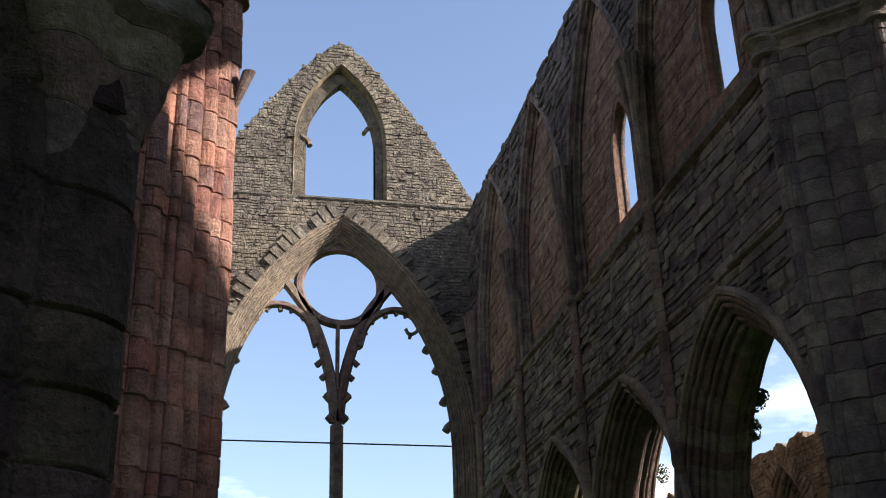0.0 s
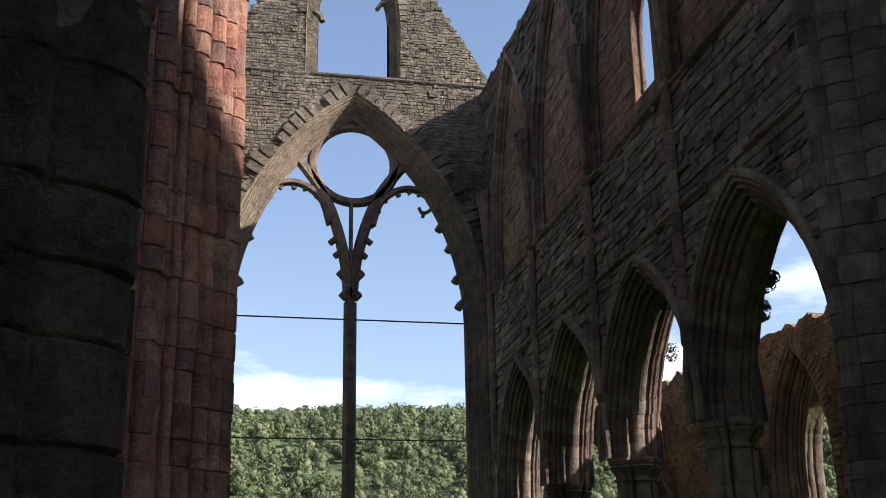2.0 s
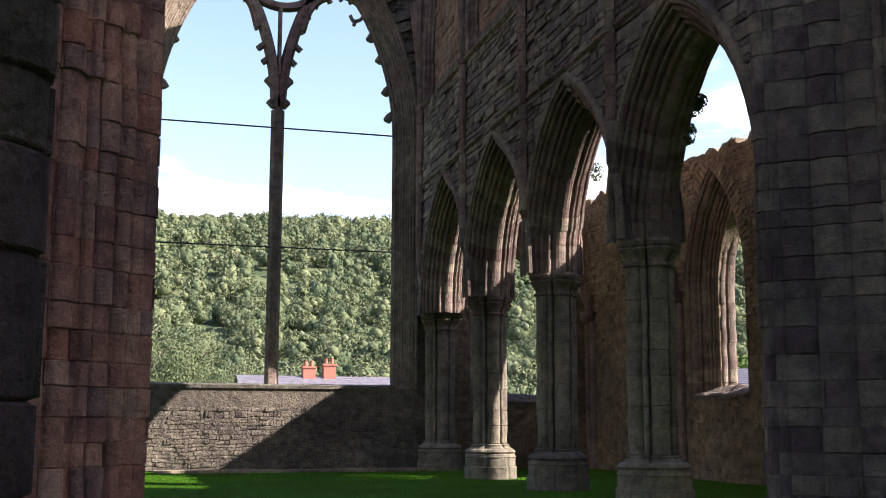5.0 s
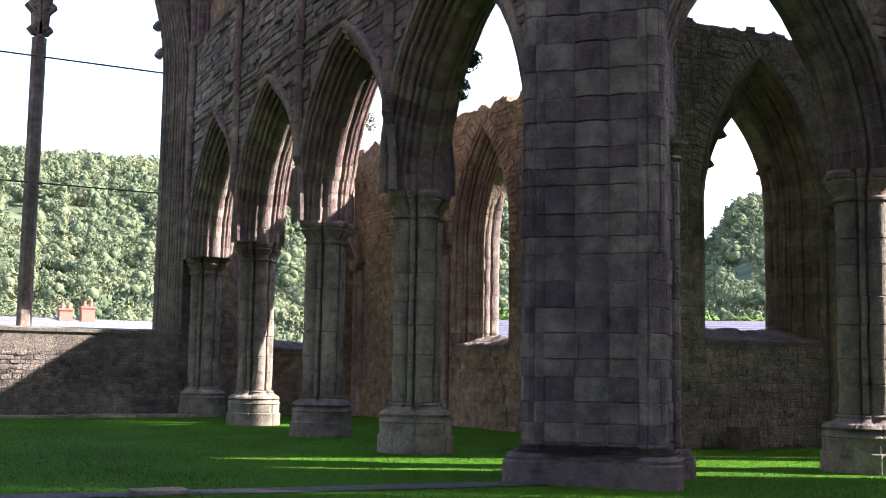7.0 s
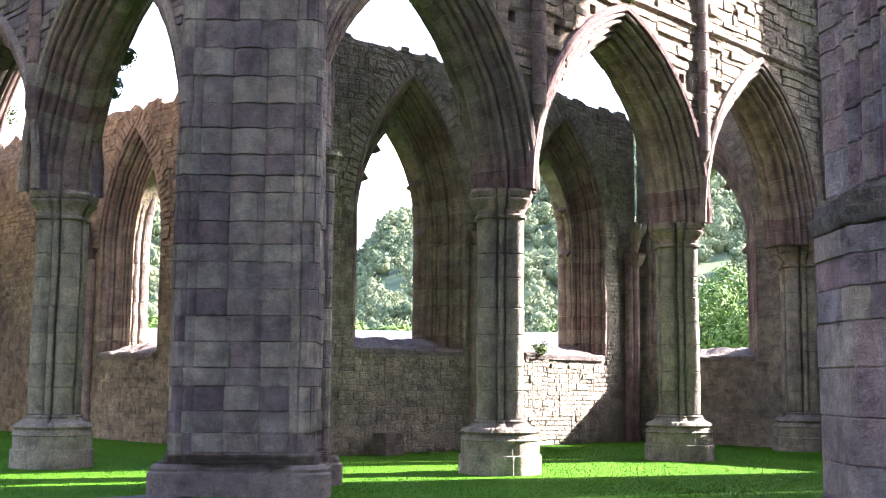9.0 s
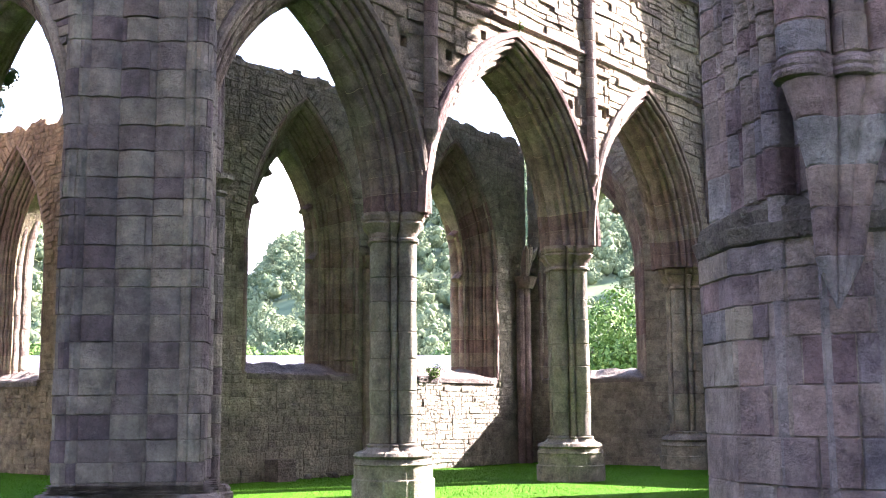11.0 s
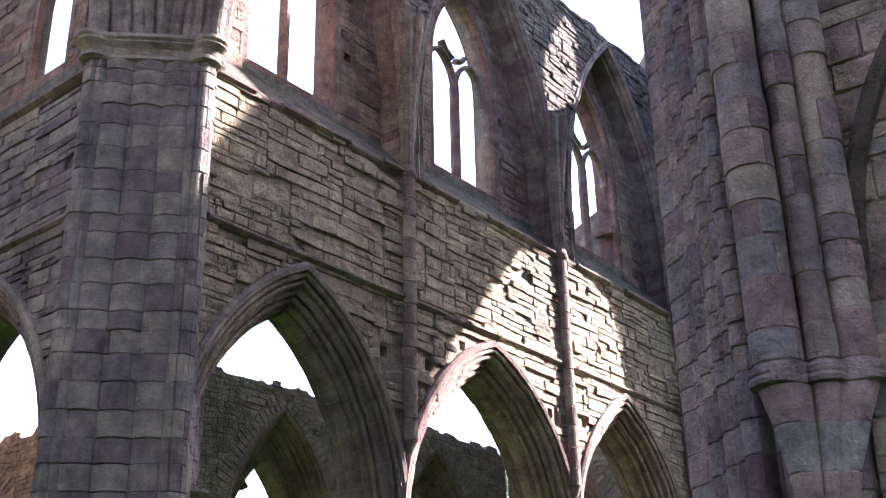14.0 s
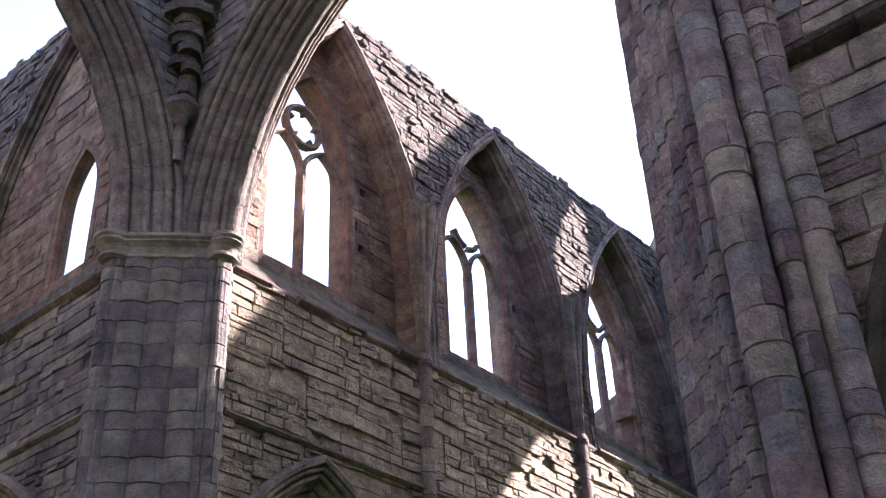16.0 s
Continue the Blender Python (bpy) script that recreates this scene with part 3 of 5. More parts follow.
        if rec < 0.5:
            continue
        # two-light tracery
        m = Lot()
        bar(m, side, [(v.u0, 13.9), (v.u0, 16.7)], 0.09, -0.95, -1.2)
        m.done("mullion", MOULD, core)
        m = Lot()
        for s in (1, -1):
            sub = Arch(v.u0 + s * win_half / 2, win_half / 2, 13.95, 16.6, 0.95)
            bar(m, side, sub.path(0.0, 8), 0.065, -0.97, -1.18)
        if i == 0:
            bar(m, side, [(v.u0 + 0.52 * math.cos(a), 18.0 + 0.52 * math.sin(a)) for a in [2 * math.pi * k / 22 for k in range(23)]], 0.075, -0.97, -1.18)
            for k in range(5):
                a = 2 * math.pi * k / 5 + 0.3
                bar(m, side, [(v.u0 + 0.48 * math.cos(a), 18.0 + 0.48 * math.sin(a)), (v.u0 + 0.33 * math.cos(a), 18.0 + 0.33 * math.sin(a))], 0.05, -1.0, -1.15)
        else:
            for a0, a1 in ((200, 262), (278, 330)):
                bar(m, side, [(v.u0 + 0.52 * math.cos(radians(a0 + (a1 - a0) * k / 6)), 18.0 + 0.52 * math.sin(radians(a0 + (a1 - a0) * k / 6))) for k in range(7)], 0.075, -0.97, -1.18)
        m.done("tracery", MOULD, core)
    m = Lot()
    course_line(m, side, u0 + 0.3, u1, STRING, seed=seed)
    course_line(m, side, u0 + 0.3, u1, SILL + 0.04, 0.14, 0.16, seed=seed + 9)
    m.done("string_course", MOULD, core)
    return core


def wall_shaft(side, u, name="wall_shaft"):
    """A clustered vault shaft on the wall, ring, and the stump of the vault's springing above it."""
    thing = new(name)
    thing.location = side.at(u, 6.6, 0.1)
    o = thing.location
    prof = [(0.17 * math.cos(a) * 1.0, 0.16 * math.sin(a) + 0.02) for a in [math.pi * k / 10 for k in range(11)]]
    def ring(z, g, w=1.0):
        return [tuple(Vector(side.at(u + (x * w), z, (d + 0.04) * g)) - Vector(o)) for x, d in prof]
    lot = Lot()
    lot.grid([ring(6.45, 0.1, 0.1), ring(6.9, 1, 1)])
    lot.done("corbel", MOULD, thing)
    z = 6.9
    k = 0
    while z < SILL - 0.15:
        h = 0.42 + 0.12 * ((k * 37) % 5) / 5
        h = min(h, SILL - 0.15 - z)
        lot = Lot()
        lot.grid([ring(z + 0.003, 0.92, 0.95), ring(z + 0.015, 1, 1), ring(z + h - 0.015, 1, 1), ring(z + h - 0.003, 0.92, 0.95)])
        lot.done("drum", MOULD, thing)
        z += h
        k += 1
    lot = Lot()
    lot.grid([ring(SILL - 0.16, 1, 1), ring(SILL - 0.1, 1.18, 1.15), ring(SILL - 0.02, 1.25, 1.22), ring(SILL + 0.06, 1.12, 1.1), ring(SILL + 0.12, 1.0, 1.0)])
    lot.done("ring", MOULD, thing)
    # springer: a fan of three ribs leaning out of the wall
    lot = Lot()
    for lean, spread in ((0.34, 0.0), (0.24, 0.24), (0.24, -0.24), (0.1, 0.46), (0.1, -0.46)):
        pts = []
        for i in range(9):
            t = i / 8
            pts.append(tuple(Vector(side.at(u + spread * t ** 1.7, SILL + 0.1 + t * 3.7, 0.12 + lean * t ** 1.6)) - Vector(o)))
        tube(lot, pts, [0.085 for i in range(9)], 8)
    lot.done("vault_springer", MOULD, thing)
    lot = Lot()
    rows = []
    for i in range(8):
        t = i / 7
        w, d = 0.17 + 0.33 * t ** 1.5, 0.13 + 0.30 * t ** 1.5
        j = lambda k: 0.05 * noise.noise((i * 1.3, k, u))
        rows.append([tuple(Vector(side.at(u + a * w + j(q), SILL + 0.1 + t * 3.75, b * d + 0.02)) - Vector(o)) for q, (a, b) in enumerate(((-1, 0), (-0.8, 0.8), (-0.3, 1), (0.3, 1), (0.8, 0.8), (1, 0)))])
    lot.grid(rows)
    lot.add(list(rows[-1]), [tuple(range(6))])
    lot.done("vault_stump", RUBBLE, thing)
    return tagged(thing, "worn clustered stone vault shaft with a broken rib springing", "wall shaft", "vault shafts on the clerestory walls")


t_wall = great_wall(T, T_BAYS, T_HALF, 10.7, 28.45, "wall_transept_east", "tall ruined sandstone wall with moulded arches and traceried clerestory", 3, 2.66, 1.2, BUFF, near=lambda u, z: 11 < u < 22 and 8.6 < z < 12.6, putlogs=((15.55, 8.55), (16.9, 8.6), (21.3, 8.5), (22.75, 8.55), (18.05, 9.3), (15.2, 15.35), (15.25, 16.9), (12.05, 16.1), (20.75, 15.0), (26.4, 15.1), (14.95, 15.9), (20.85, 16.2)), lean=(0.37, 0.33, 0.75), shift=(0.23, 0.28, 0.6))
p_wall = great_wall(P, P_BAYS, P_HALF, 14.9, 38.38, "wall_presbytery_south", "tall dark ruined arcade wall with open clerestory windows", 11, 2.6, 0.62, GREY, near=lambda u, z: 15 < u < 24 and 8.8 < z < 12.6, rec=0.3, shift=(-0.85, -0.7, 0, 0), shut=(2, 3))
for u in (16.2, 22.0, 27.9):
    wall_shaft(T, u)
for u in (20.9, 26.5, 32.1, 37.6):
    wall_shaft(P, u)


# ---- columns ----
COL = polar([("square", 0.21), ("disc", 0.34, 0, 0.19), ("disc", -0.34, 0, 0.19), ("disc", 0, 0.34, 0.19), ("disc", 0, -0.34, 0.19), ("disc", 0.265, 0.265, 0.07), ("disc", -0.265, 0.265, 0.07), ("disc", 0.265, -0.265, 0.07), ("disc", -0.265, -0.265, 0.07)], 96)
OCT = polar([("square", 0.66), ("diamond", 0.98)], 96)
OCT = [(x * min(1, 0.76 / math.hypot(x, y)), y * min(1, 0.76 / math.hypot(x, y))) for x, y in OCT]


def build_column():
    thing = new("column")
    lot = Lot()
    b = []
    for g, z in ((0.02, -0.15), (0.02, 0.34), (-0.03, 0.36), (-0.03, 0.60), (0.0, 0.62), (-0.05, 0.68)):
        b.append([(x * (1 + g), y * (1 + g), z) for x, y in OCT])
    lot.grid(b, close=True)
    m = []
    for k, z in ((0.95, 0.68), (0.9, 0.72), (0.98, 0.77), (0.9, 0.83), (0.72, 0.87), (0.60, 0.93), (0.62, 0.97), (0.5, 1.0)):
        t = max(0, min(1, (k - 0.5) / 0.5))
        m.append([(cx + (ox - cx) * t, cy + (oy - cy) * t, z) for (cx, cy), (ox, oy) in zip(COL, OCT)])
    lot.grid(m, close=True)
    lot.done("base", COLUMN, thing)
    heights = [0.52, 0.44, 0.6, 0.5, 0.56, 0.46, 0.66]
    k = (4.74 - 1.0) / sum(heights)
    z, rng = 1.0, random.Random(5)
    for h in heights:
        d = drum(COL, h * k)
        wear = 0.05 if z < 2.2 else 0.016
        d.v = [(x * q, y * q, w) for x, y, w in d.v for q in [1 - wear * max(0, noise.noise((x * 3.3, y * 3.3, (w + z) * 2.1)) + 0.1) * 2.2]]
        ob = d.done("drum", COLUMN, thing, smooth=False)
        ob.location = (rng.uniform(-0.008, 0.008), rng.uniform(-0.008, 0.008), z)
        z += h * k
    lot = Lot()
    lot.grid(lathe_rows(COL, [(0.0, 4.74), (0.05, 4.76), (0.05, 4.81), (0.0, 4.84), (0.02, 4.92), (0.08, 5.0), (0.13, 5.06), (0.155, 5.1), (0.11, 5.14), (0.15, 5.17), (0.175, 5.24), (0.16, 5.3), (-0.2, 5.305)]), close=True)
    lot.done("capital", MOULD, thing)
    return tagged(thing, "clustered sandstone column with moulded capital on a tall plinth", "column", "columns of the arcades")


col = build_column()
col.location = (10.34, 20.9, 0)
for x, y, r in ((10.51, 26.5, 90), (10.6, 32.1, 180), (10.65, 37.75, 0), (15.98, 14.4, 90), (22.0, 14.4, 180), (27.75, 14.4, 0)):
    copy_thing(col, pose(x, y, 0, 0, 0, r))


# ---- crossing piers ----
def compound(r, fine=False, bare=None):
    q = [("diamond", r * (0.81 if fine else 0.9))]
    for a in (0, 90, 180, 270):
        c, s = math.cos(radians(a)), math.sin(radians(a))
        if a != bare:
            q.append(("disc", c * r * 0.86, s * r * 0.86, 0.24))
        for k, rad in (((0.16, 0.14), (0.29, 0.15), (0.40, 0.12), (0.5, 0.17)) if fine else ((0.17, 0.15), (0.28, 0.13), (0.41, 0.12))):
            for sg in (1, -1) if a != bare or k > 0.2 else ():
                c2, s2 = math.cos(radians(a + 90 * sg)), math.sin(radians(a + 90 * sg))
                q.append(("disc", (c * (1 - k) + c2 * k) * r * 0.93, (s * (1 - k) + s2 * k) * r * 0.93, rad * 0.8))
    return polar(q, 168)


def ranged(r, flutes, thin, tip, deep, swell):
    """Outline of a square pier set on its corner: broad flutes along each face, thin shafts beside the corners."""
    a = r * 0.955
    q, face = [("diamond", a)], a / math.sqrt(2)
    for k in range(4):
        t = radians(45 + 90 * k)
        n, s = (math.cos(t), math.sin(t)), (-math.sin(t), math.cos(t))
        for p, rad in flutes:
            d = face + deep - rad
            q.append(("disc", n[0] * d + s[0] * p, n[1] * d + s[1] * p, rad))
        for p, rad in thin:
            d = face + swell - rad
            q.append(("disc", n[0] * d + s[0] * p, n[1] * d + s[1] * p, rad))
        c, e = math.cos(radians(90 * k)), math.sin(radians(90 * k))
        q.append(("disc", c * (r - tip), e * (r - tip), tip))
    return polar(q, 240)


def crossing_pier(x, y, r, seed, mat, label, top=12.35, foot=0.62, near=None, cap=True, base=True, fine=False, outline=None, bare=None, course=(0.22, 0.46), proud=0.012):
    thing = new("crossing_pier")
    line = outline or compound(r, fine, bare)
    lot = Lot()
    lot.grid(lathe_rows(line, [(-0.03, 0.0), (-0.03, top + 0.3)], (x, y)), close=True)
    lot.add([(x + a * 0.9, y + b * 0.9, top + 0.3) for a, b in line], [tuple(range(len(line)))])
    lot.done("core", mat, thing)
    if base:
        sq = polar([("diamond", r * 1.08), *[("disc", c * r * 0.9, s * r * 0.9, 0.34) for c, s in ((1, 0), (-1, 0), (0, 1), (0, -1))]], 168)
        rows = lathe_rows(sq, [(0.10, -0.2), (0.10, 0.33), (0.03, 0.36), (0.05, 0.40), (0.0, 0.46)], (x, y))
        rows += lathe_rows(line, [(0.10, 0.47), (0.12, 0.50), (0.06, 0.53), (0.09, 0.56), (0.07, 0.59), (0.0, 0.64), (-0.05, 0.66)], (x, y))
        lot = Lot()
        lot.grid(rows, close=True)
        lot.done("base", mat, thing)
    lay(pier_stones(line, (x, y), foot, top, seed, hollows=True, course=course, proud=proud), mat, thing, near)
    if cap:
        lot = Lot()
        plain_line = polar([("diamond", r * 0.98), *[("disc", c * r * 0.86, s * r * 0.86, 0.26) for c, s in ((1, 0), (-1, 0), (0, 1), (0, -1))]], 168)
        lot.grid(lathe_rows(plain_line, [(-0.04, top - 0.02), (0.06, top + 0.02), (0.05, top + 0.08), (0.0, top + 0.12), (0.05, top + 0.22), (0.16, top + 0.30), (0.14, top + 0.34), (0.19, top + 0.38), (0.18, top + 0.45), (0.05, top + 0.5), (-0.3, top + 0.52)], (x, y)), close=True)
        lot.done("capital", mat, thing)
    return tagged(thing, label, "pier", "crossing piers")


crossing_pier(10.5, 14.65, 1.45, 21, GREY, "massive clustered crossing pier of grey and purple ashlar", near=lambda a, z: 165 < math.degrees(a) % 360 < 285 and z < 8.5, outline=ranged(1.45, ((-0.52, 0.36), (0.0, 0.36), (0.52, 0.36)), ((-0.80, 0.06), (-0.93, 0.06), (0.80, 0.06), (0.93, 0.06)), 0.13, 0.10, 0.11), course=(0.25, 0.46), proud=0.016)
crossing_pier(-1.25, 14.7, 1.62, 22, RED, "massive clustered crossing pier of red sandstone blocks", near=lambda a, z: 240 < math.degrees(a) % 360 < 365 and 3 < z < 12.3, outline=ranged(1.62, ((-0.3, 0.17), (0.3, 0.17)), ((-0.62, 0.11), (-0.86, 0.13), (0.62, 0.11), (0.86, 0.13), (0.06, 0.08)), 0.19, 0.11, 0.09), course=(0.26, 0.5), proud=0.024)
crossing_pier(10.7, 3.6, 1.6, 23, LILAC, "tall clustered crossing pier of purple sandstone with corbelled shafts", near=lambda a, z: 80 < math.degrees(a) % 360 < 215 and z < 9.5, top=17.0, foot=3.5, cap=False, base=False, fine=True, bare=180)
# This pier's deep shade is put into its stone colour.
crossing_pier(-1.85, 3.6, 1.6, 24, SHADED_PURPLE, "clustered crossing pier of purple sandstone with shade darkened into its colour", top=17.0, foot=0.0, cap=False, base=False)


def stall_back(x, y, r, z1, seed, thing_label, turn):
    """The flat lower face of a western crossing pier, where choir stalls once stood, with its sloping shoulder."""
    line = [(p * k, q * k) for p, q in polar([("diamond", r)], 64) for k in [min(1, (0.64 if p < 0 and abs(q) < -0.9 * p else 0.88) * r / math.hypot(p, q))]]
    thing = new("pier_plinth")
    lot = Lot()
    lot.grid(lathe_rows(line, [(-0.025, -0.1), (-0.025, z1 - 0.05), (-0.25, z1 + 0.3), (-0.6, z1 + 0.32)], (x, y)), close=True)
    lot.done("core", LILAC, thing)
    lay(pier_stones(line, (x, y), 0.0, z1, seed, course=(0.28, 0.48), proud=0.016, runs=(2, 3, 3, 4, 5, 6), joint=0.022), LILAC, thing, near=lambda a, z: turn[0] < math.degrees(a) % 360 < turn[1])
    rows = lathe_rows(line, [(-0.04, z1 - 0.02), (0.03, z1 + 0.02), (0.04, z1 + 0.16), (-0.03, z1 + 0.18), (-0.02, z1 + 0.3), (-0.1, z1 + 0.36), (-0.26, z1 + 0.42), (-0.5, z1 + 0.44)], (x, y))
    rows = [[(a + 0.07 * noise.noise((a * 3, b * 3, c * 4)), b + 0.07 * noise.noise((b * 3, a * 3, c * 4 + 9)), c + 0.04 * noise.noise((a * 2.2, b * 2.2, 4))) for a, b, c in row] for row in rows]
    lot = Lot()
    lot.grid(rows, close=True)
    lot.done("weathered_shoulder", DARKRUBBLE, thing)
    return tagged(thing, thing_label, "pier base")


stall_back(10.7, 3.6, 1.92, 3.1, 31, "flat ashlar lower face of the crossing pier with a sloping ledge", (80, 215))


def corbel_shaft(x, y, z0, z1, z2, r, seed, label):
    """A clustered shaft that ends above the floor in a tapering corbel."""
    thing = new("corbelled_shaft")
    line = polar([("disc", 0, 0, r), ("disc", r * 0.9, 0, r * 0.55), ("disc", -r * 0.9, 0, r * 0.55), ("disc", 0, r * 0.9, r * 0.55), ("disc", 0, -r * 0.9, r * 0.55)], 40)
    lot = Lot()
    steps = [(z0, 0.12), (z0 + (z1 - z0) * 0.25, 0.42), (z0 + (z1 - z0) * 0.55, 0.66), (z0 + (z1 - z0) * 0.8, 0.84), (z1, 0.96), (z1 + 0.06, 1.14), (z1 + 0.14, 1.2), (z1 + 0.2, 1.1), (z1 + 0.24, 1.0)]
    for (za, ka), (zb, kb) in zip(steps, steps[1:]):
        lot = Lot()
        lot.grid([[(x + a * q, y + b * q, z) for a, b in line] for z, q in ((za + 0.002, ka - 0.03), (za + 0.012, ka), (zb - 0.012, kb), (zb - 0.002, kb - 0.03))], close=True)
        lot.done("corbel_stone", LILAC, thing)
    lay(pier_stones(line, (x, y), z1 + 0.24, z2, seed, course=(0.3, 0.5), proud=0.012), LILAC, thing, near=lambda a, z: True)
    return tagged(thing, label, "shaft", "corbelled shafts of the crossing")


def corbel_cluster(x, y, shafts, z0, z1, z2, lean, seed, label):
    """Shafts side by side that end on one tapering corbel under a ring."""
    thing = new("corbelled_shaft")
    line = polar([("disc", *s) for s in shafts], 56)
    h = z1 - z0
    steps = [(z0, 0.03), (z0 + h * 0.23, 0.37), (z0 + h * 0.44, 0.45), (z0 + h * 0.62, 0.54), (z0 + h * 0.83, 0.74), (z1, 0.93)]
    for (za, ka), (zb, kb) in zip(steps, steps[1:]):
        lot = Lot()
        lot.grid([[(x + p * q + lean[0] * (z1 - z), y + r * q + lean[1] * (z1 - z), z) for p, r in line] for z, q in ((za + 0.002, ka - 0.04), (za + 0.014, ka), (zb - 0.014, kb), (zb - 0.002, kb - 0.04))], close=True)
        lot.done("corbel_stone", LILAC, thing)
    lot = Lot()
    lot.grid(lathe_rows(line, [(-0.1, z1), (0.035, z1 + 0.015), (0.05, z1 + 0.05), (0.03, z1 + 0.085), (0.045, z1 + 0.11), (0.04, z1 + 0.15), (-0.005, z1 + 0.19), (-0.06, z1 + 0.2)], (x, y)), close=True)
    lot.done("ring", LILAC, thing)
    for k, (p, q, r) in enumerate(shafts):
        disc = polar([("disc", 0, 0, r)], 28)
        lay(pier_stones(disc, (x + p, y + q), z1 + 0.2, z2, seed + k, course=(0.24, 0.5), proud=0.011, runs=(14, 14, 28, 9), joint=0.02), LILAC, thing, near=lambda a, z: z < 11)
        lot = Lot()
        lot.grid(lathe_rows(disc, [(-0.012, z1 + 0.1), (-0.012, z2)], (x + p, y + q)), close=True)
        lot.done("shaft_core", LILAC, thing)
    return tagged(thing, label, "shaft", "corbelled shafts of the crossing")


corbel_cluster(9.22, 3.24, ((-0.15, 0.27, 0.225), (0.0, -0.07, 0.135), (0.19, -0.3, 0.185)), 2.42, 4.34, 16.8, (-0.02, 0.07), 441, "three purple sandstone shafts on one tapering corbel")
corbel_shaft(-0.5, 3.55, 3.15, 4.0, 16.8, 0.28, 43, "dark shaft ending in a tapering corbel close overhead")

# ---- crossing arches ----
XP = scallops([(0.92, 0.78), (0.62, 0.6), (0.62, 0.52), (0.32, 0.36), (0.32, 0.28), (0.06, 0.14), (0.06, -0.14), (0.32, -0.28), (0.32, -0.36), (0.62, -0.52), (0.62, -0.6), (0.92, -0.78)], (2, 1, 2, 1, 2, 1, 2, 1, 2, 1, 2), 0.095)


def crossing_arch(side, arch, name, seed, u0, u1, top, mat):
    core = slab(side, [(u0, arch.spring)] + arch.path(0.85) + [(u1, arch.spring)] + top_line(ruin(seed, top, 0.3), u1, u0), [], 0.72, -0.72, name, mat, label="high moulded crossing arch of sandstone under a broken wall", category="arch", kind="structure")
    m = Lot()
    sweep_stones(m, side, arch, XP, seed, 18)
    m.done("arch_moulding", RIBSTONE, core, kind="stuff")
    lay(masonry(side, u0, u1, arch.spring, top + 0.4, seed, openings=[arch], margin=0.9, top=ruin(seed, top, 0.3), base=0.73), mat, core)
    back = Side((side.o.x, side.o.y), (side.u.x, side.u.y), (-side.n.x, -side.n.y))
    lay(masonry(back, u0, u1, arch.spring, top + 0.4, seed + 1, openings=[arch], margin=0.9, top=ruin(seed, top, 0.3), base=0.73), mat, core)
    return core


crossing_arch(Side((0, 14.7), (1, 0), (0, -1)), Arch(4.72, 4.4, 0, 12.8, 6.3), "arch_crossing_east", 51, -1.2, 10.65, 22.0, GREY)
crossing_arch(Side((10.7, 0), (0, 1), (-1, 0)), Arch(9.15, 4.15, 0, 12.8, 5.4), "arch_crossing_south", 53, 3.65, 14.65, 20.4, GREY)

crossing_arch(Side((0, 3.6), (1, 0), (0, -1)), Arch(4.45, 4.6, 0, 13.4, 6.3), "arch_crossing_west", 55, -1.8, 10.65, 22.0, GREY)
crossing_arch(Side((-1.5, 0), (0, 1), (-1, 0)), Arch(9.15, 4.15, 0, 12.8, 5.4), "arch_crossing_north", 57, 3.65, 14.65, 21.5, GREY)

# broken vault springing between the two crossing arches
D = Side((9.70, 13.85), (0.7071, -0.7071), (-0.7071, -0.7071))
thing = tagged(new("vault_springing"), "dark broken vault springing on a small corbel above the pier", "vault springing")
lot = Lot()
tube(lot, [D.at(0, 15.1, 0.1), D.at(0, 15.3, 0.1), D.at(0, 15.42, 0.12), D.at(0, 15.5, 0.13), D.at(0, 15.62, 0.13)], [0.12, 0.15, 0.24, 0.3, 0.3], 14)
lot.done("corbel_cap", GREY, thing)
for k in range(2, 4):
    lot = Lot()
    tube(lot, [D.at(0, 13.5 + 0.42 * k, 0.02 + 0.02 * k), D.at(0, 13.9 + 0.42 * k, 0.04 + 0.02 * k)], 0.08 + 0.01 * (k % 2), 10)
    lot.done("shaft_stone", GREY, thing)
rng = random.Random(12)
for k in range(15):
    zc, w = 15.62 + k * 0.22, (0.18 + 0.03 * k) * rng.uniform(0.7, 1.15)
    o, r = rng.uniform(-0.1, 0.1), rng.uniform(-0.22, 0.1)
    lot = Lot()
    prof = [(o - w, -0.1), (o - w * 0.9, 0.1 + 0.04 * k + r * 0.5), (o - w * 0.3, 0.22 + 0.045 * k + r * 0.5), (o + w * 0.35, 0.22 + 0.045 * k + r * 0.5), (o + w * 0.9, 0.1 + 0.04 * k + r * 0.5), (o + w, -0.1)]
    j = [rng.uniform(-0.07, 0.07) for _ in prof]
    lot.grid([[D.at(u, zc + h + 0.008 * math.sin(u * 9 + k), d + q * s * 0.5) for (u, d), q in zip(prof, j)] for h, s in ((0.0, 0.85), (0.02, 1.0), (0.2, 1.0), (0.22, 0.85))])
    lot.add([D.at(u, zc + 0.005, d) for u, d in prof], [tuple(range(6))])
    lot.done("springer_stone", DARKRUBBLE, thing)

# ---- great east wall ----
EAST = Arch(5.05, 4.24, 2.75, 11.7, 8.02)
GW = Arch(5.0, 1.8, 21.25, 23.9, 3.55)
GWB = Arch(5.08, 1.38, 21.25, 24.0, 2.85)


def gable(u):
    k = abs(u - 5.0) / 5.4
    return 28.6 - 7.1 * k ** 1.28 + 0.12 * noise.noise((math.floor(u / 0.22) * 0.7, 4, 2)) + (0.0 if k > 0.06 else -0.05)


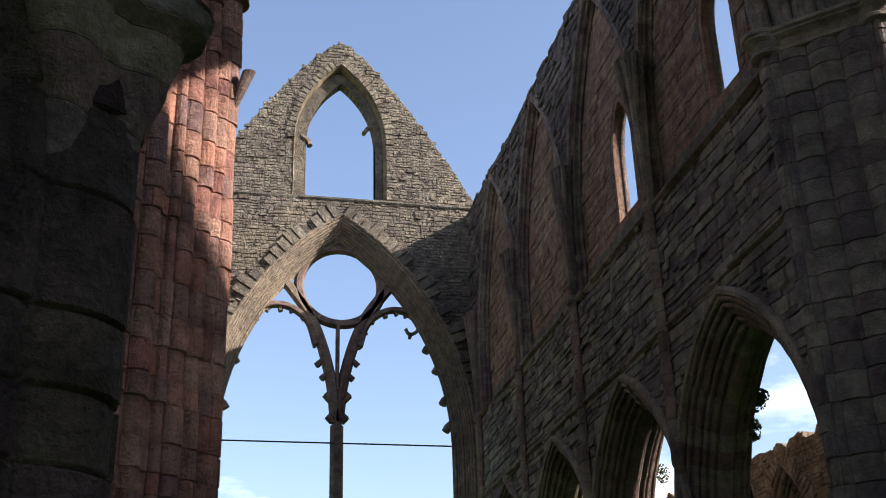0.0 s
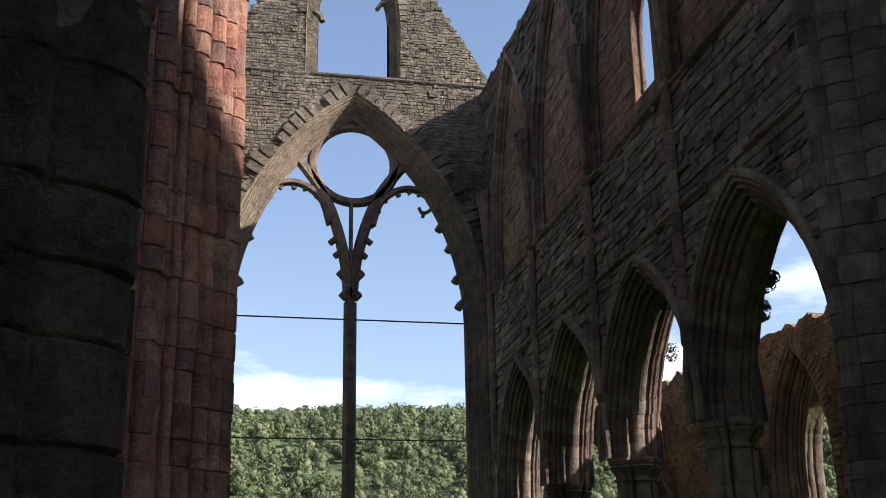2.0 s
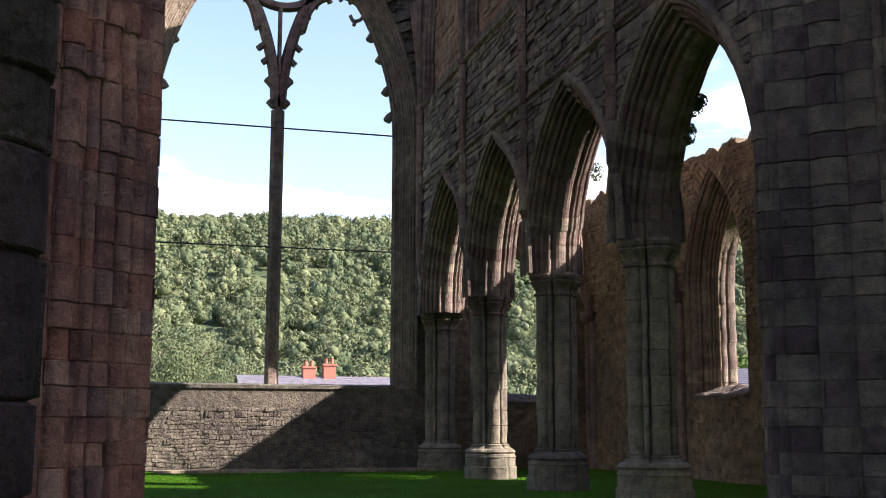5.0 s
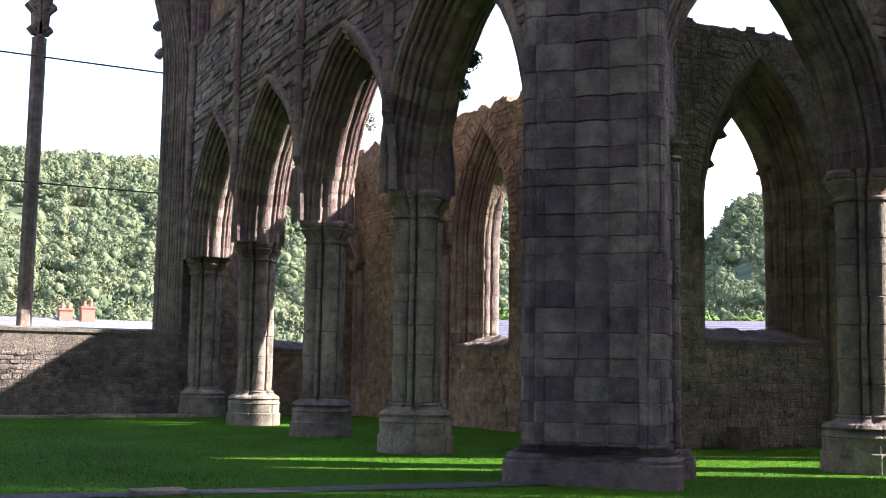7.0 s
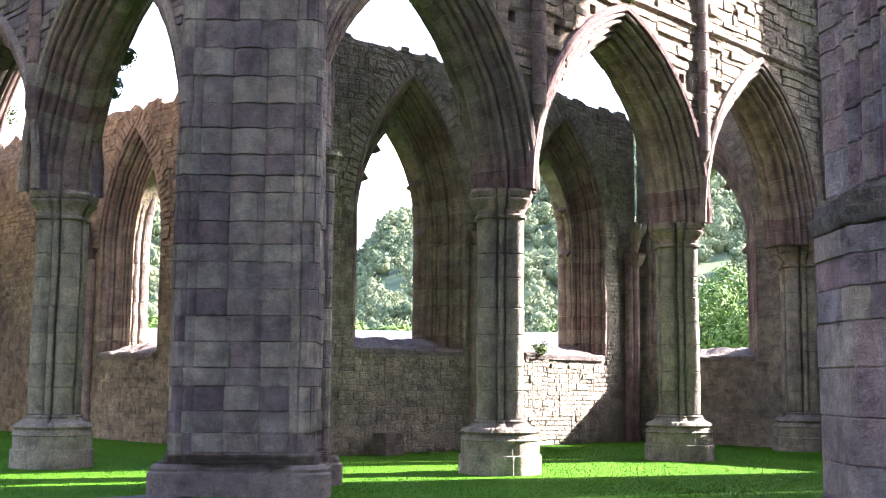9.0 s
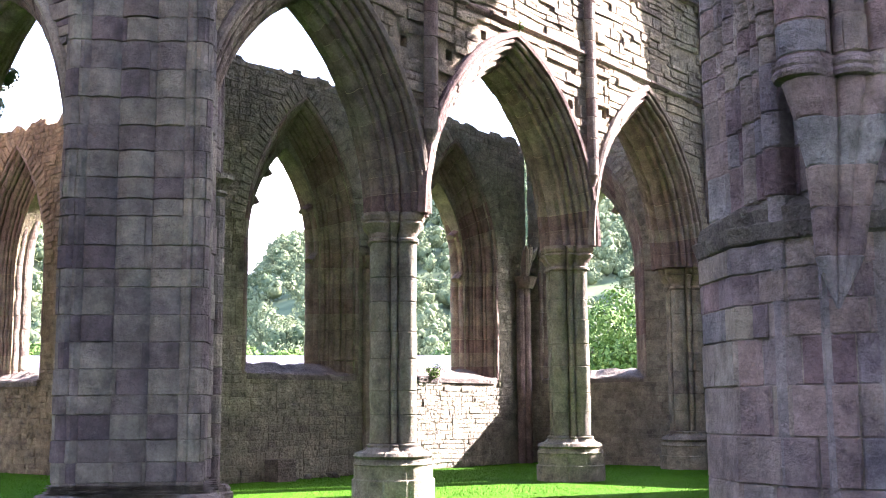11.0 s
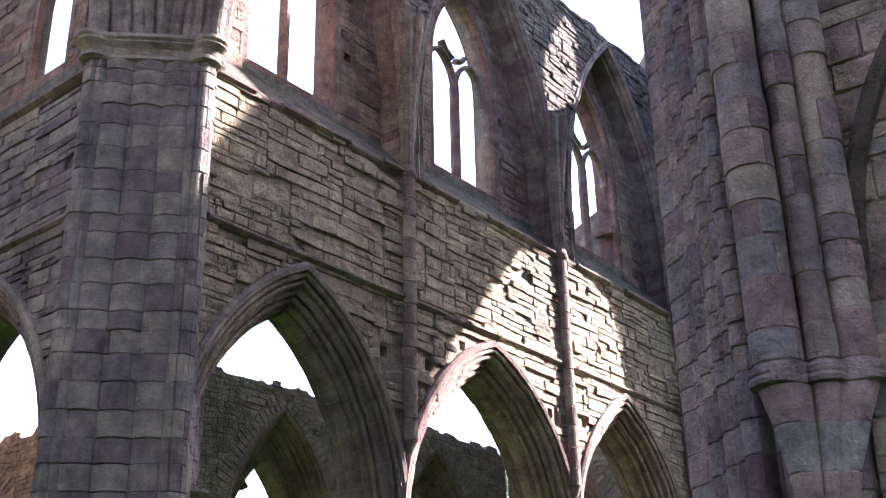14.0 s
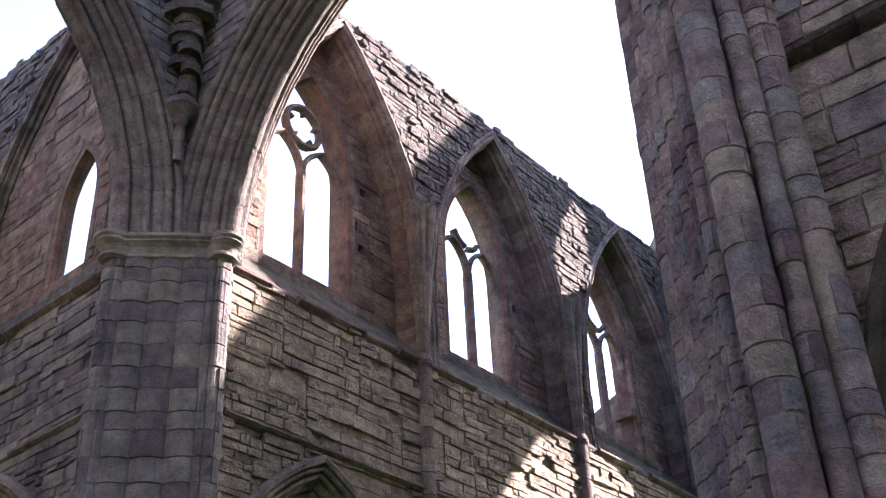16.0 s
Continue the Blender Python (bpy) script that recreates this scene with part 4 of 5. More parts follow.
e_line = [(-1.8, 0), (11.3, 0), (11.3, 21.2), (-1.8, 21.2)]
e_wall = slab(E, e_line, [EAST.path(0.6, jamb=2.75)], -0.02, -1.3, "wall_east", RUBBLE, label="great east wall of the ruin with a huge traceried window", category="wall", kind="structure")
g_line = [(-0.4, 21.21), (10.4, 21.21)] + [(u, gable(u)) for u in np.linspace(10.4, -0.4, 90)]
slab(E, g_line, [GW.path(0.0, jamb=21.26)], -0.32, -0.75, "gable", RUBBLE, parent=e_wall)
slab(E, [(u * 0.995 + 0.02, z - 0.05) for u, z in g_line], [GWB.path(0.0, jamb=21.27)], -0.76, -1.25, "gable_back", RUBBLE, parent=e_wall)
lay(masonry(E, -1.0, 11.2, 0, 21.15, 61, openings=[EAST], margin=0.62, course=(0.1, 0.2), length=(0.16, 0.42), proud=0.034, cells=True), RUBBLE, e_wall, near=lambda u, z: z < 2.7)
lay(masonry(E, -0.4, 10.4, 21.2, 28.6, 62, openings=[GW], margin=0.02, course=(0.09, 0.18), length=(0.14, 0.36), top=gable, proud=0.036, base=-0.32, cells=True), RUBBLE, e_wall)
lay(ring_stones(E, EAST, 0.62, 0.98, 0.0, 0.07, 63, 0.24, 0.09, 0.25), RUBBLE, e_wall, name="voussoir")
lay(ring_stones(E, EAST, 0.66, 1.2, 0.0, 0.15, 67, 0.36, 0.16, 0.12), RUBBLE, e_wall, name="tooth_stone")
lay(ring_stones(E, GW, 0.0, 0.32, -0.32, -0.24, 64, 0.22, 0.06, 0.1), RUBBLE, e_wall, name="voussoir")
m = Lot()
sweep(m, E, EAST, scallops([(0.74, 0.08), (0.60, 0.04), (0.44, -0.14), (0.40, -0.26), (0.22, -0.46), (0.18, -0.58), (0.0, -0.74), (0.0, -0.9), (0.2, -1.0), (0.3, -1.3)], (1, 2, 1, 2, 1, 2, 1, 1, 1), 0.06), jamb=2.75, steps=26)
m.done("window_moulding", BUFF, e_wall)
m = Lot()
sweep(m, E, GW, [(0.02, -0.26), (0.0, -0.34), (-0.03, -0.55), (-0.03, -0.76)], jamb=21.25, steps=16)
sweep(m, E, GWB, [(0.02, -0.75), (0.0, -0.8), (0.0, -1.24)], jamb=21.25, steps=16)
m.done("gable_reveal", WARM, e_wall)
m = Lot()
course_line(m, E, -1.0, 11.0, 21.25, 0.1, 0.2, back=-0.3, seed=66)
m.done("ledge", GREENISH, e_wall)
m = Lot()
for k in range(16):
    u = 0.9 + k * 0.52
    j = 0.05 * noise.noise((k * 2.1, 1, 1))
    m.grid([[E.at(x, 2.72, 0.05) for x in (u, u + 0.51)], [E.at(x, 2.82 + j, 0.06) for x in (u, u + 0.51)], [E.at(x, 2.9 + j, -0.6) for x in (u, u + 0.51)], [E.at(x, 2.8 + j, -1.3) for x in (u, u + 0.51)]])
m.done("window_sill", GREENISH, e_wall)
for z, tilt in ((11.92, 0.0), (7.64, 0.0)):
    m = Lot()
    tube(m, [E.at(0.9, z, -0.75), E.at(9.2, z, -0.75)], 0.028, 6)
    m.done("tie_rod", IRON, e_wall, label="thin dark iron tie rod")

# east window tracery
e_win = tagged(new("window_tracery"), "surviving stone tracery with one mullion and a circle", "tracery")
e_win.location = (5.05, 39.0, 2.75)
off = Vector((-5.05, -39.0, -2.75))


def tracery(name, parts, half, d0=-0.72, d1=-1.12):
    lot = Lot()
    for pts in parts:
        bar(lot, E, pts, half, d0, d1, 0.3)
    lot.v = [tuple(Vector(p) + off) for p in lot.v]
    return lot.done(name, MOULD, e_win)


def curve(pts, n=12):
    """A smooth line through a few points."""
    out = []
    p = [pts[0], *pts, pts[-1]]
    for i in range(1, len(p) - 2):
        for k in range(n):
            t = k / n
            out.append(tuple(0.5 * (2 * b + (c - a) * t + (2 * a - 5 * b + 4 * c - d) * t * t + (3 * b - a - 3 * c + d) * t ** 3) for a, b, c, d in zip(p[i - 1], p[i], p[i + 1], p[i + 2])))
    return out + [pts[-1]]


z = 2.75
while z < 12.6:
    h = min(1.35, 12.6 - z)
    tracery("mullion", [[(5.05, z + 0.006), (5.05, z + h - 0.006)]], 0.24)
    z += h
tracery("mullion_capital", [[(5.05, 12.55), (5.05, 12.75)]], 0.15)
for pts in ([(4.72, 12.95), (4.9, 12.75)], [(5.38, 12.95), (5.2, 12.75)], [(4.62, 13.75), (4.85, 13.5)], [(5.48, 13.75), (5.25, 13.5)]):
    tracery("leaf_boss", [pts], 0.15)
mir = lambda pts: [(10.1 - u, zz) for u, zz in pts]
left_arm = curve([(5.0, 12.7), (4.85, 14.0), (4.45, 15.4), (3.85, 16.6), (2.75, 18.05)])
left_arm = [(u, z + 0.42 * max(0, min(1, (z - 13.2) / 3.2))) for u, z in left_arm]
tracery("tracery_arm", [left_arm], 0.21)
tracery("tracery_arm", [mir(left_arm)], 0.21)
left_head = curve([(4.25, 15.35), (3.95, 16.25), (3.3, 16.78), (2.6, 16.85), (1.95, 16.45), (1.7, 16.0)])
left_head = [(u, z + 0.26) for u, z in left_head]
tracery("light_head", [left_head], 0.14)
tracery("light_head", [mir(left_head)[:-8]], 0.14)
tracery("tracery_circle", [[(5.13 + 1.56 * math.cos(a), 17.98 + 1.52 * math.sin(a)) for a in [2 * math.pi * k / 48 for k in range(49)]]], 0.19)
tracery("centre_bar", [[(5.05, 13.9), (5.05, 16.4)]], 0.08)
rng = random.Random(9)
for pts in (left_head, mir(left_head)):
    for k in range(3, len(pts) - 3, 7):
        u, zz = pts[k]
        tracery("cusp", [[(u, zz - 0.08), (u + rng.uniform(-0.1, 0.1), zz - rng.uniform(0.2, 0.34))]], rng.uniform(0.06, 0.11), -0.8, -1.05)
for u, zz in ((4.66, 14.5), (4.48, 15.0), (5.44, 14.5), (5.62, 15.05)):
    tracery("cusp", [[(u, zz), (u + (-0.2 if u < 5 else 0.2), zz - 0.18)]], 0.12, -0.8, -1.05)
for u, zz in ((9.1, 12.6), (9.0, 13.6), (8.75, 14.8), (8.4, 15.6), (1.05, 13.2), (1.35, 14.9)):
    s = -1 if u > 5 else 1
    tracery("broken_stub", [[(u - s * 0.25, zz + 0.24), (u - s * 0.02, zz + 0.06), (u + s * 0.07, zz - 0.1)]], 0.15, -0.75, -1.05)
tracery("hanging_cusp", [curve([(8.25, 16.6), (8.0, 16.3), (7.75, 16.22), (7.62, 16.42)]), [(7.82, 16.25), (7.76, 16.05)]], 0.07, -0.85, -1.05)
tracery("broken_stub", [[(6.4, 25.0), (6.15, 24.9), (6.0, 24.65)]], 0.09, -0.7, -1.0)
tracery("broken_stub", [[(3.55, 24.3), (3.8, 24.1), (3.85, 23.9)]], 0.12, -0.7, -1.0)

# ---- chapel and aisle walls ----
def low_wall(side, u0, u1, level, arches, name, label, mat, seed, thick=1.2, foot=0.0, near=None):
    """A ruined outer wall: deep splayed window recesses in it, broken top, a thicker foot below the sills."""
    broken = ruin(seed, level, 0.17, 0.32)
    top = broken
    if name == "wall_aisle_south":
        top = lambda u: broken(u) if not 30.8 < u < 35 else 8.75 + 0.12 * noise.noise((math.floor(u * 2), 3, 3))
    recess = [Arch(a.u0, a.half + 0.6, a.foot - 0.15, a.spring, a.rise + 1.05) for a in arches]
    front = [(u0, foot), (u1, foot)] + top_line(top, u1, u0)
    core = slab(side, front, [a.path(0, jamb=a.foot) for a in recess], -0.014, -thick * 0.55, name, mat, label=label, category="wall", kind="structure")
    slab(side, [(u, z - (0.1 if z > 3 else 0)) for u, z in front], [a.path(0, jamb=a.foot) for a in arches], -thick * 0.55 - 0.004, -thick, "outer_wall", mat, parent=core)
    lay(masonry(side, u0, u1, foot, level + 1.0, seed + 1, openings=recess, margin=0.1, course=(0.10, 0.22), length=(0.2, 0.52), top=top, proud=0.024, cells=True), mat, core, near)
    out = Side((side.o.x - side.n.x * thick, side.o.y - side.n.y * thick), (side.u.x, side.u.y), (-side.n.x, -side.n.y))
    lay(masonry(out, u0, u1, foot, level + 1.0, seed + 2, openings=arches, margin=0.1, course=(0.16, 0.3), length=(0.3, 0.8), top=top, proud=0.05), mat, core)
    for a, r in zip(arches, recess):
        m = Lot()
        sweep_stones(m, side, r, scallops([(0.12, 0.02), (0.0, -0.06), (-0.14, -0.22), (-0.16, -0.34), (-0.34, -0.46), (-0.36, -0.56), (-0.58, -0.70), (-0.60, -0.9), (-0.62, -thick)], (1, 1, 1, 1, 1, 2, 1, 1), 0.05), seed + 6, 10, 0.012, r.foot)
        m.done("window_splay", MOULD, core, kind="stuff")
        lay(ring_stones(side, r, 0.12, 0.5, 0.0, 0.05, seed + 5, 0.17, 0.12), mat, core, name="voussoir")
        m = Lot()
        rows = []
        for d, z, amp in ((0.05, r.foot - 0.12, 0.0), (0.06, r.foot, 0.03), (0.0, r.foot + 0.05, 0.07), (-thick * 0.25, r.foot + 0.1, 0.1), (-thick * 0.55, a.foot + 0.12, 0.1), (-thick * 0.8, a.foot + 0.14, 0.1), (-thick, a.foot + 0.02, 0.03)):
            rows.append([side.at(x, z + amp * noise.noise((x * 2.7, d * 4.0, seed)), d + 0.03 * noise.noise((x * 4.0, z * 3.0, seed + 5))) for x in np.linspace(r.u0 - r.half, r.u0 + r.half, 22)])
        m.grid(rows)
        m.done("window_sill", DARKRUBBLE, core)
        rng = random.Random(seed)
        m = Lot()
        for s in (1, -1):
            for zz in (a.spring - 0.1, a.spring + a.rise * 0.45, a.spring + a.rise * 0.75):
                w = a.width(zz)
                if w > 0.2 and rng.random() < 0.8 and mat != WARM:
                    bar(m, side, [(a.u0 + s * (w + 0.1), zz + 0.15), (a.u0 + s * (w - 0.05), zz), (a.u0 + s * (w - rng.uniform(0.14, 0.24)), zz - 0.12)], 0.09, -thick * 0.6, -thick * 0.85)
        if m.v:
            m.done("broken_tracery", MOULD, core)
    return core


low_wall(C, 15.6, 28.3, 9.75, [Arch(18.95, 1.2, 2.6, 5.6, 2.55), Arch(24.9, 1.2, 2.6, 5.6, 2.55)], "wall_chapels_east", "ruined rubble chapel wall with deep pointed windows", OLIVE, 71, near=lambda u, z: 16.5 < u < 27 and 0.2 < z < 2.8)
low_wall(A, 21.3, 38.3, 9.45, [Arch(23.7, 1.15, 2.55, 5.5, 2.3), Arch(28.8, 1.0, 2.55, 5.5, 2.3)], "wall_aisle_south", "warm ruined aisle wall with pointed window openings", WARM, 75, near=lambda u, z: 24 < u < 34 and 0.3 < z < 2.8)
low_wall(F, 11.35, 17.4, 9.3, [Arch(13.9, 1.3, 2.5, 5.5, 2.3)], "wall_aisle_east", "ruined aisle end wall with an empty window", WARM, 79)
low_wall(Side((28.35, 0), (0, 1), (-1, 0)), 15.2, 19.95, 9.4, [Arch(17.75, 1.12, 2.6, 5.7, 2.45)], "wall_chapel_south", "ruined chapel end wall with a pointed window", OLIVE, 83)

# respond shafts in the chapels and aisle
def respond(x, y, h, r=0.13):
    thing = new("respond_shaft")
    lot = Lot()
    for dx, dy in ((0, 0), (r * 1.3, r * 0.7), (-r * 1.3, r * 0.7)):
        lot = Lot()
        tube(lot, [(dx, dy, 0), (dx, dy, h)], r, 10)
        lot.done("shaft", MOULD, thing)
    lot = Lot()
    tube(lot, [(0, 0, h - 0.02), (0, 0, h + 0.05), (0, 0, h + 0.2), (0, 0, h + 0.34)], [r * 1.6, r * 2.0, r * 2.5, r * 2.7], 12)
    lot.done("capital", MOULD, thing)
    lot = Lot()
    for a in (-35, 0, 35):
        lot = Lot()
        tube(lot, [(math.sin(radians(a)) * 0.5 * (i / 6) ** 1.8, -0.26 * (i / 6) ** 2, h + 0.3 + 0.95 * (i / 6)) for i in range(7)], [0.12, 0.12, 0.12, 0.12, 0.115, 0.1, 0.03], 8)
        lot.done("vault_rib", MOULD, thing)
    thing.location = (x, y, 0)
    return tagged(thing, "slender stone respond shaft with the stump of a vault rib", "wall shaft", "respond shafts of chapels and aisle")


q = respond(21.3, 19.85, 5.2)
for x, y, a in ((27.9, 19.75, 0), (16.15, 24.9, -90), (16.15, 31.0, -90), (16.15, 37.6, -90)):
    copy_thing(q, pose(x, y, 0, 0, 0, a))

lot = Lot()
arm = tagged(new("arcade_respond"), "slim stone shaft with a moulded capital beside the grey crossing pier", "wall shaft")
z, k = 0.0, 0
while z < 5.0:
    h = min(0.42 + 0.13 * (k * 7 % 4) / 4, 5.0 - z)
    lot = Lot()
    tube(lot, [(11.42, 14.1, z + 0.004), (11.42, 14.1, z + 0.016), (11.42, 14.1, z + h - 0.016), (11.42, 14.1, z + h - 0.004)], [0.14, 0.155, 0.155, 0.14], 14)
    lot.done("drum", GREY, arm)
    z, k = z + h, k + 1
lot = Lot()
tube(lot, [(11.42, 14.1, q) for q in (5.0, 5.05, 5.1, 5.2, 5.27, 5.34, 5.36)], [0.15, 0.19, 0.16, 0.22, 0.29, 0.28, 0.1], 16)
lot.done("capital", COLUMN, arm)

# ---- walls out of sight that close the place and shade it ----
lights = [Arch(8.95, 2.85, 5.0, 12.9, 5.6)]
# Off-centre gable gap, sized to throw the small sun patch.
gab = Arch(10.45, 0.75, 21.05, 23.0, 1.9)
# Wing past u 15 is added, out of sight, to block sun from the chapel.
s_wall = slab(S, [(3.0, 0), (15.0, 0), (15.0, 9.6), (19.6, 9.6), (19.6, 15.5), (15.0, 17.5), (15.0, 20.6), (9.15, 28.1), (3.3, 20.9), (3.0, 20.6)], [a.path(0, jamb=a.foot) for a in lights + [gab]], -0.02, -1.3, "wall_transept_south", RUBBLE, label="unseen south wall of the transept with a great empty window and an added sun-blocking wing", category="wall", kind="structure")
lay(masonry(S, 3.0, 13.7, 0, 21, 91, openings=lights, margin=0.1, course=(0.2, 0.34)), RUBBLE, s_wall)
# Unseen; top raised and sloped so its shadow edge crosses the red pier.
slab(Side((0, 3.0), (1, 0), (0, 1)), [(12.0, 0), (28.4, 0)] + [(28.4, 22.4), (22.6, 23.4), (19.5, 24.5), (17.5, 25.4), (12.0, 25.4)], [], 0.0, -1.3, "wall_transept_west", RUBBLE, label="unseen west wall of the transept, its top shaped to cast shade", category="wall", kind="structure")
nave = [Arch(-0.6 - 5.7 * k, 2.3, 3.2, CAP, 3.6) for k in range(1, 5)]
hoodarch = Arch(0.05, 2.75, 4.0, CAP, 3.75)
n_wall = slab(N, [(-30, 0), (3.0, 0)] + top_line(ruin(8, 20.5, 0.2), 3.0, -30), [a.path(0, jamb=3.2) for a in nave] + [[(2.74, 5.56), (2.94, 5.56), (2.94, 5.8), (2.74, 5.8)]], -0.02, -1.4, "wall_nave_south", LILAC, label="nave wall of coursed sandstone with a blocked arch", category="wall", kind="structure")
lay(masonry(N, -4, 3.0, 0, 20.4, 93, course=(0.26, 0.46), length=(0.4, 1.0), proud=0.03, skip=((2.84, 5.68),)), LILAC, n_wall, near=lambda u, z: 0.5 < u and z < 12)
m = Lot()
sweep(m, N, hoodarch, [(-0.04, 0.0), (-0.02, 0.09), (0.08, 0.12), (0.14, 0.08), (0.16, 0.0)], jamb=5.2, steps=18)
m.done("hood_mould", SHADED_PURPLE, n_wall)
m = Lot()
course_line(m, N, -4, 2.9, STRING + 0.1, 0.14, 0.2, seed=95)
m.done("string_course", SHADED_PURPLE, n_wall)
NN = Side((-1.6, 0), (0, 1), (1, 0))
slab(NN, [(-30, 0), (2.0, 0), (2.0, 20), (-30, 20)], [Arch(-2.2 - 5.7 * k, 2.3, 0.3, CAP, 3.6).path(0, jamb=0.3) for k in range(0, 5)], 0.0, -1.4, "wall_nave_north", GREY, label="nave wall with open arcade", category="wall", kind="structure")
slab(Side((-0.6, 0), (0, 1), (1, 0)), [(16.2, CAP), (38.4, CAP)] + top_line(ruin(12, 20.8, 0.2), 38.4, 16.2), [], 0.0, -1.4, "wall_presbytery_north", GREY, label="north wall of the presbytery", category="wall", kind="structure")
for y in (20.9, 26.5, 32.1):
    copy_thing(col, pose(-1.3, y, 0))
slab(Side((0, -30), (1, 0), (0, 1)), [(-8, 0), (17, 0), (17, 20), (4.9, 29), (-8, 20)], [Arch(4.9, 4, 4, 11, 7).path(0, jamb=4)], 0.0, -1.3, "wall_west", GREY, label="west front wall with a great window", category="wall", kind="structure")
slab(Side((-13, 0), (0, 1), (1, 0)), [(3, 0), (15, 0), (15, 20), (3, 20)], [], 0.0, -1.3, "wall_transept_north", GREY, label="north transept wall", category="wall", kind="structure")


# ---- houses beyond the walls ----
def cottage(x, y, turn, length, depth, eaves, ridge, chimneys, label):
    thing = new("cottage")
    lot = Lot()
    h, d = length / 2, depth / 2
    lot.add([(-h, -d, 0), (h, -d, 0), (h, d, 0), (-h, d, 0), (-h, -d, eaves), (h, -d, eaves), (h, d, eaves), (-h, d, eaves), (-h, 0, ridge - 0.1), (h, 0, ridge - 0.1)],
            [(0, 1, 5, 4), (2, 3, 7, 6), (1, 2, 6, 9, 5), (3, 0, 4, 8, 7)])
    lot.done("wall", RENDERED, thing)
    lot = Lot()
    for s in (-1, 1):
        rows = []
        for i in range(15):
            a = i / 14
            z, y0 = eaves - 0.15 + (ridge - eaves + 0.15) * a, s * (d + 0.3) * (1 - a)
            rows += [[(-h - 0.2, y0, z), (h + 0.2, y0, z)], [(-h - 0.2, y0, z + 0.012), (h + 0.2, y0, z + 0.012)]]
        lot.grid(rows)
    lot.done("roof", SLATE, thing)
    for cx, ch in chimneys:
        lot = Lot()
        lot.box(cx - 0.45, cx + 0.45, -0.35, 0.35, ridge - 0.8, ridge + ch)
        lot.box(cx - 0.52, cx + 0.52, -0.42, 0.42, ridge + ch, ridge + ch + 0.14)
        st = lot.done("chimney", BRICKRED, thing)
        for dx in (-0.22, 0.22):
            pot = Lot()
            tube(pot, [(cx + dx, 0, ridge + ch + 0.14), (cx + dx, 0, ridge + ch + 0.5), (cx + dx, 0, ridge + ch + 0.55)], [0.14, 0.11, 0.14], 10)
            pot.done("chimney_pot", BRICKRED, st)
    for wx in (-h * 0.6, 0, h * 0.6):
        lot = Lot()
        lot.box(wx - 0.5, wx + 0.5, -d - 0.03, -d + 0.03, 0.9, 2.0)
        lot.done("window", DARKGLASS, thing)
    thing.matrix_world = pose(x, y, 0, 0, 0, turn)
    return tagged(thing, label, "house", "houses beyond the ruin")


cottage(16.2, 82, 3, 16, 6.5, 2.9, 4.85, ((-3.0, 0.55), (-1.5, 0.75)), "low cottage with a slate roof and red brick chimneys")
cottage(38, 42, -42, 26, 6, 3.0, 4.25, (), "long low building with a pale slate roof")


# ---- trees ----
def crown_mesh(seed, lumps, leaf, count, size, squash=0.85, corners=4):
    """A crown of leaf clumps over irregular lumps; verts and faces round the origin, unit radius."""
    rng = np.random.RandomState(seed)
    v, f = [], []
    cs = [(0, 0, 0, 0.72)]
    for _ in range(lumps):
        d = rng.normal(size=3)
        d /= np.linalg.norm(d)
        d[2] = d[2] * 0.8 + 0.15
        cs.append((*(d * rng.uniform(0.45, 0.72)), rng.uniform(0.28, 0.46)))
    for _ in range(count):
        c = cs[rng.randint(len(cs))]
        d = rng.normal(size=3)
        d /= np.linalg.norm(d)
        p = np.array(c[:3]) + d * c[3] * rng.uniform(0.85, 1.06)
        p[2] *= squash
        a = np.cross(d, rng.normal(size=3))
        a /= np.linalg.norm(a)
        b = np.cross(d, a) + d * rng.uniform(-0.5, 0.5)
        s = leaf * rng.uniform(0.6, 1.4)
        k = len(v)
        v += [p - a * s, p - b * s * 0.8, p + a * s + d * s * 0.5, p + b * s * 0.8][:corners]
        f.append(tuple(range(k, k + corners)))
    return np.array(v) * size, f


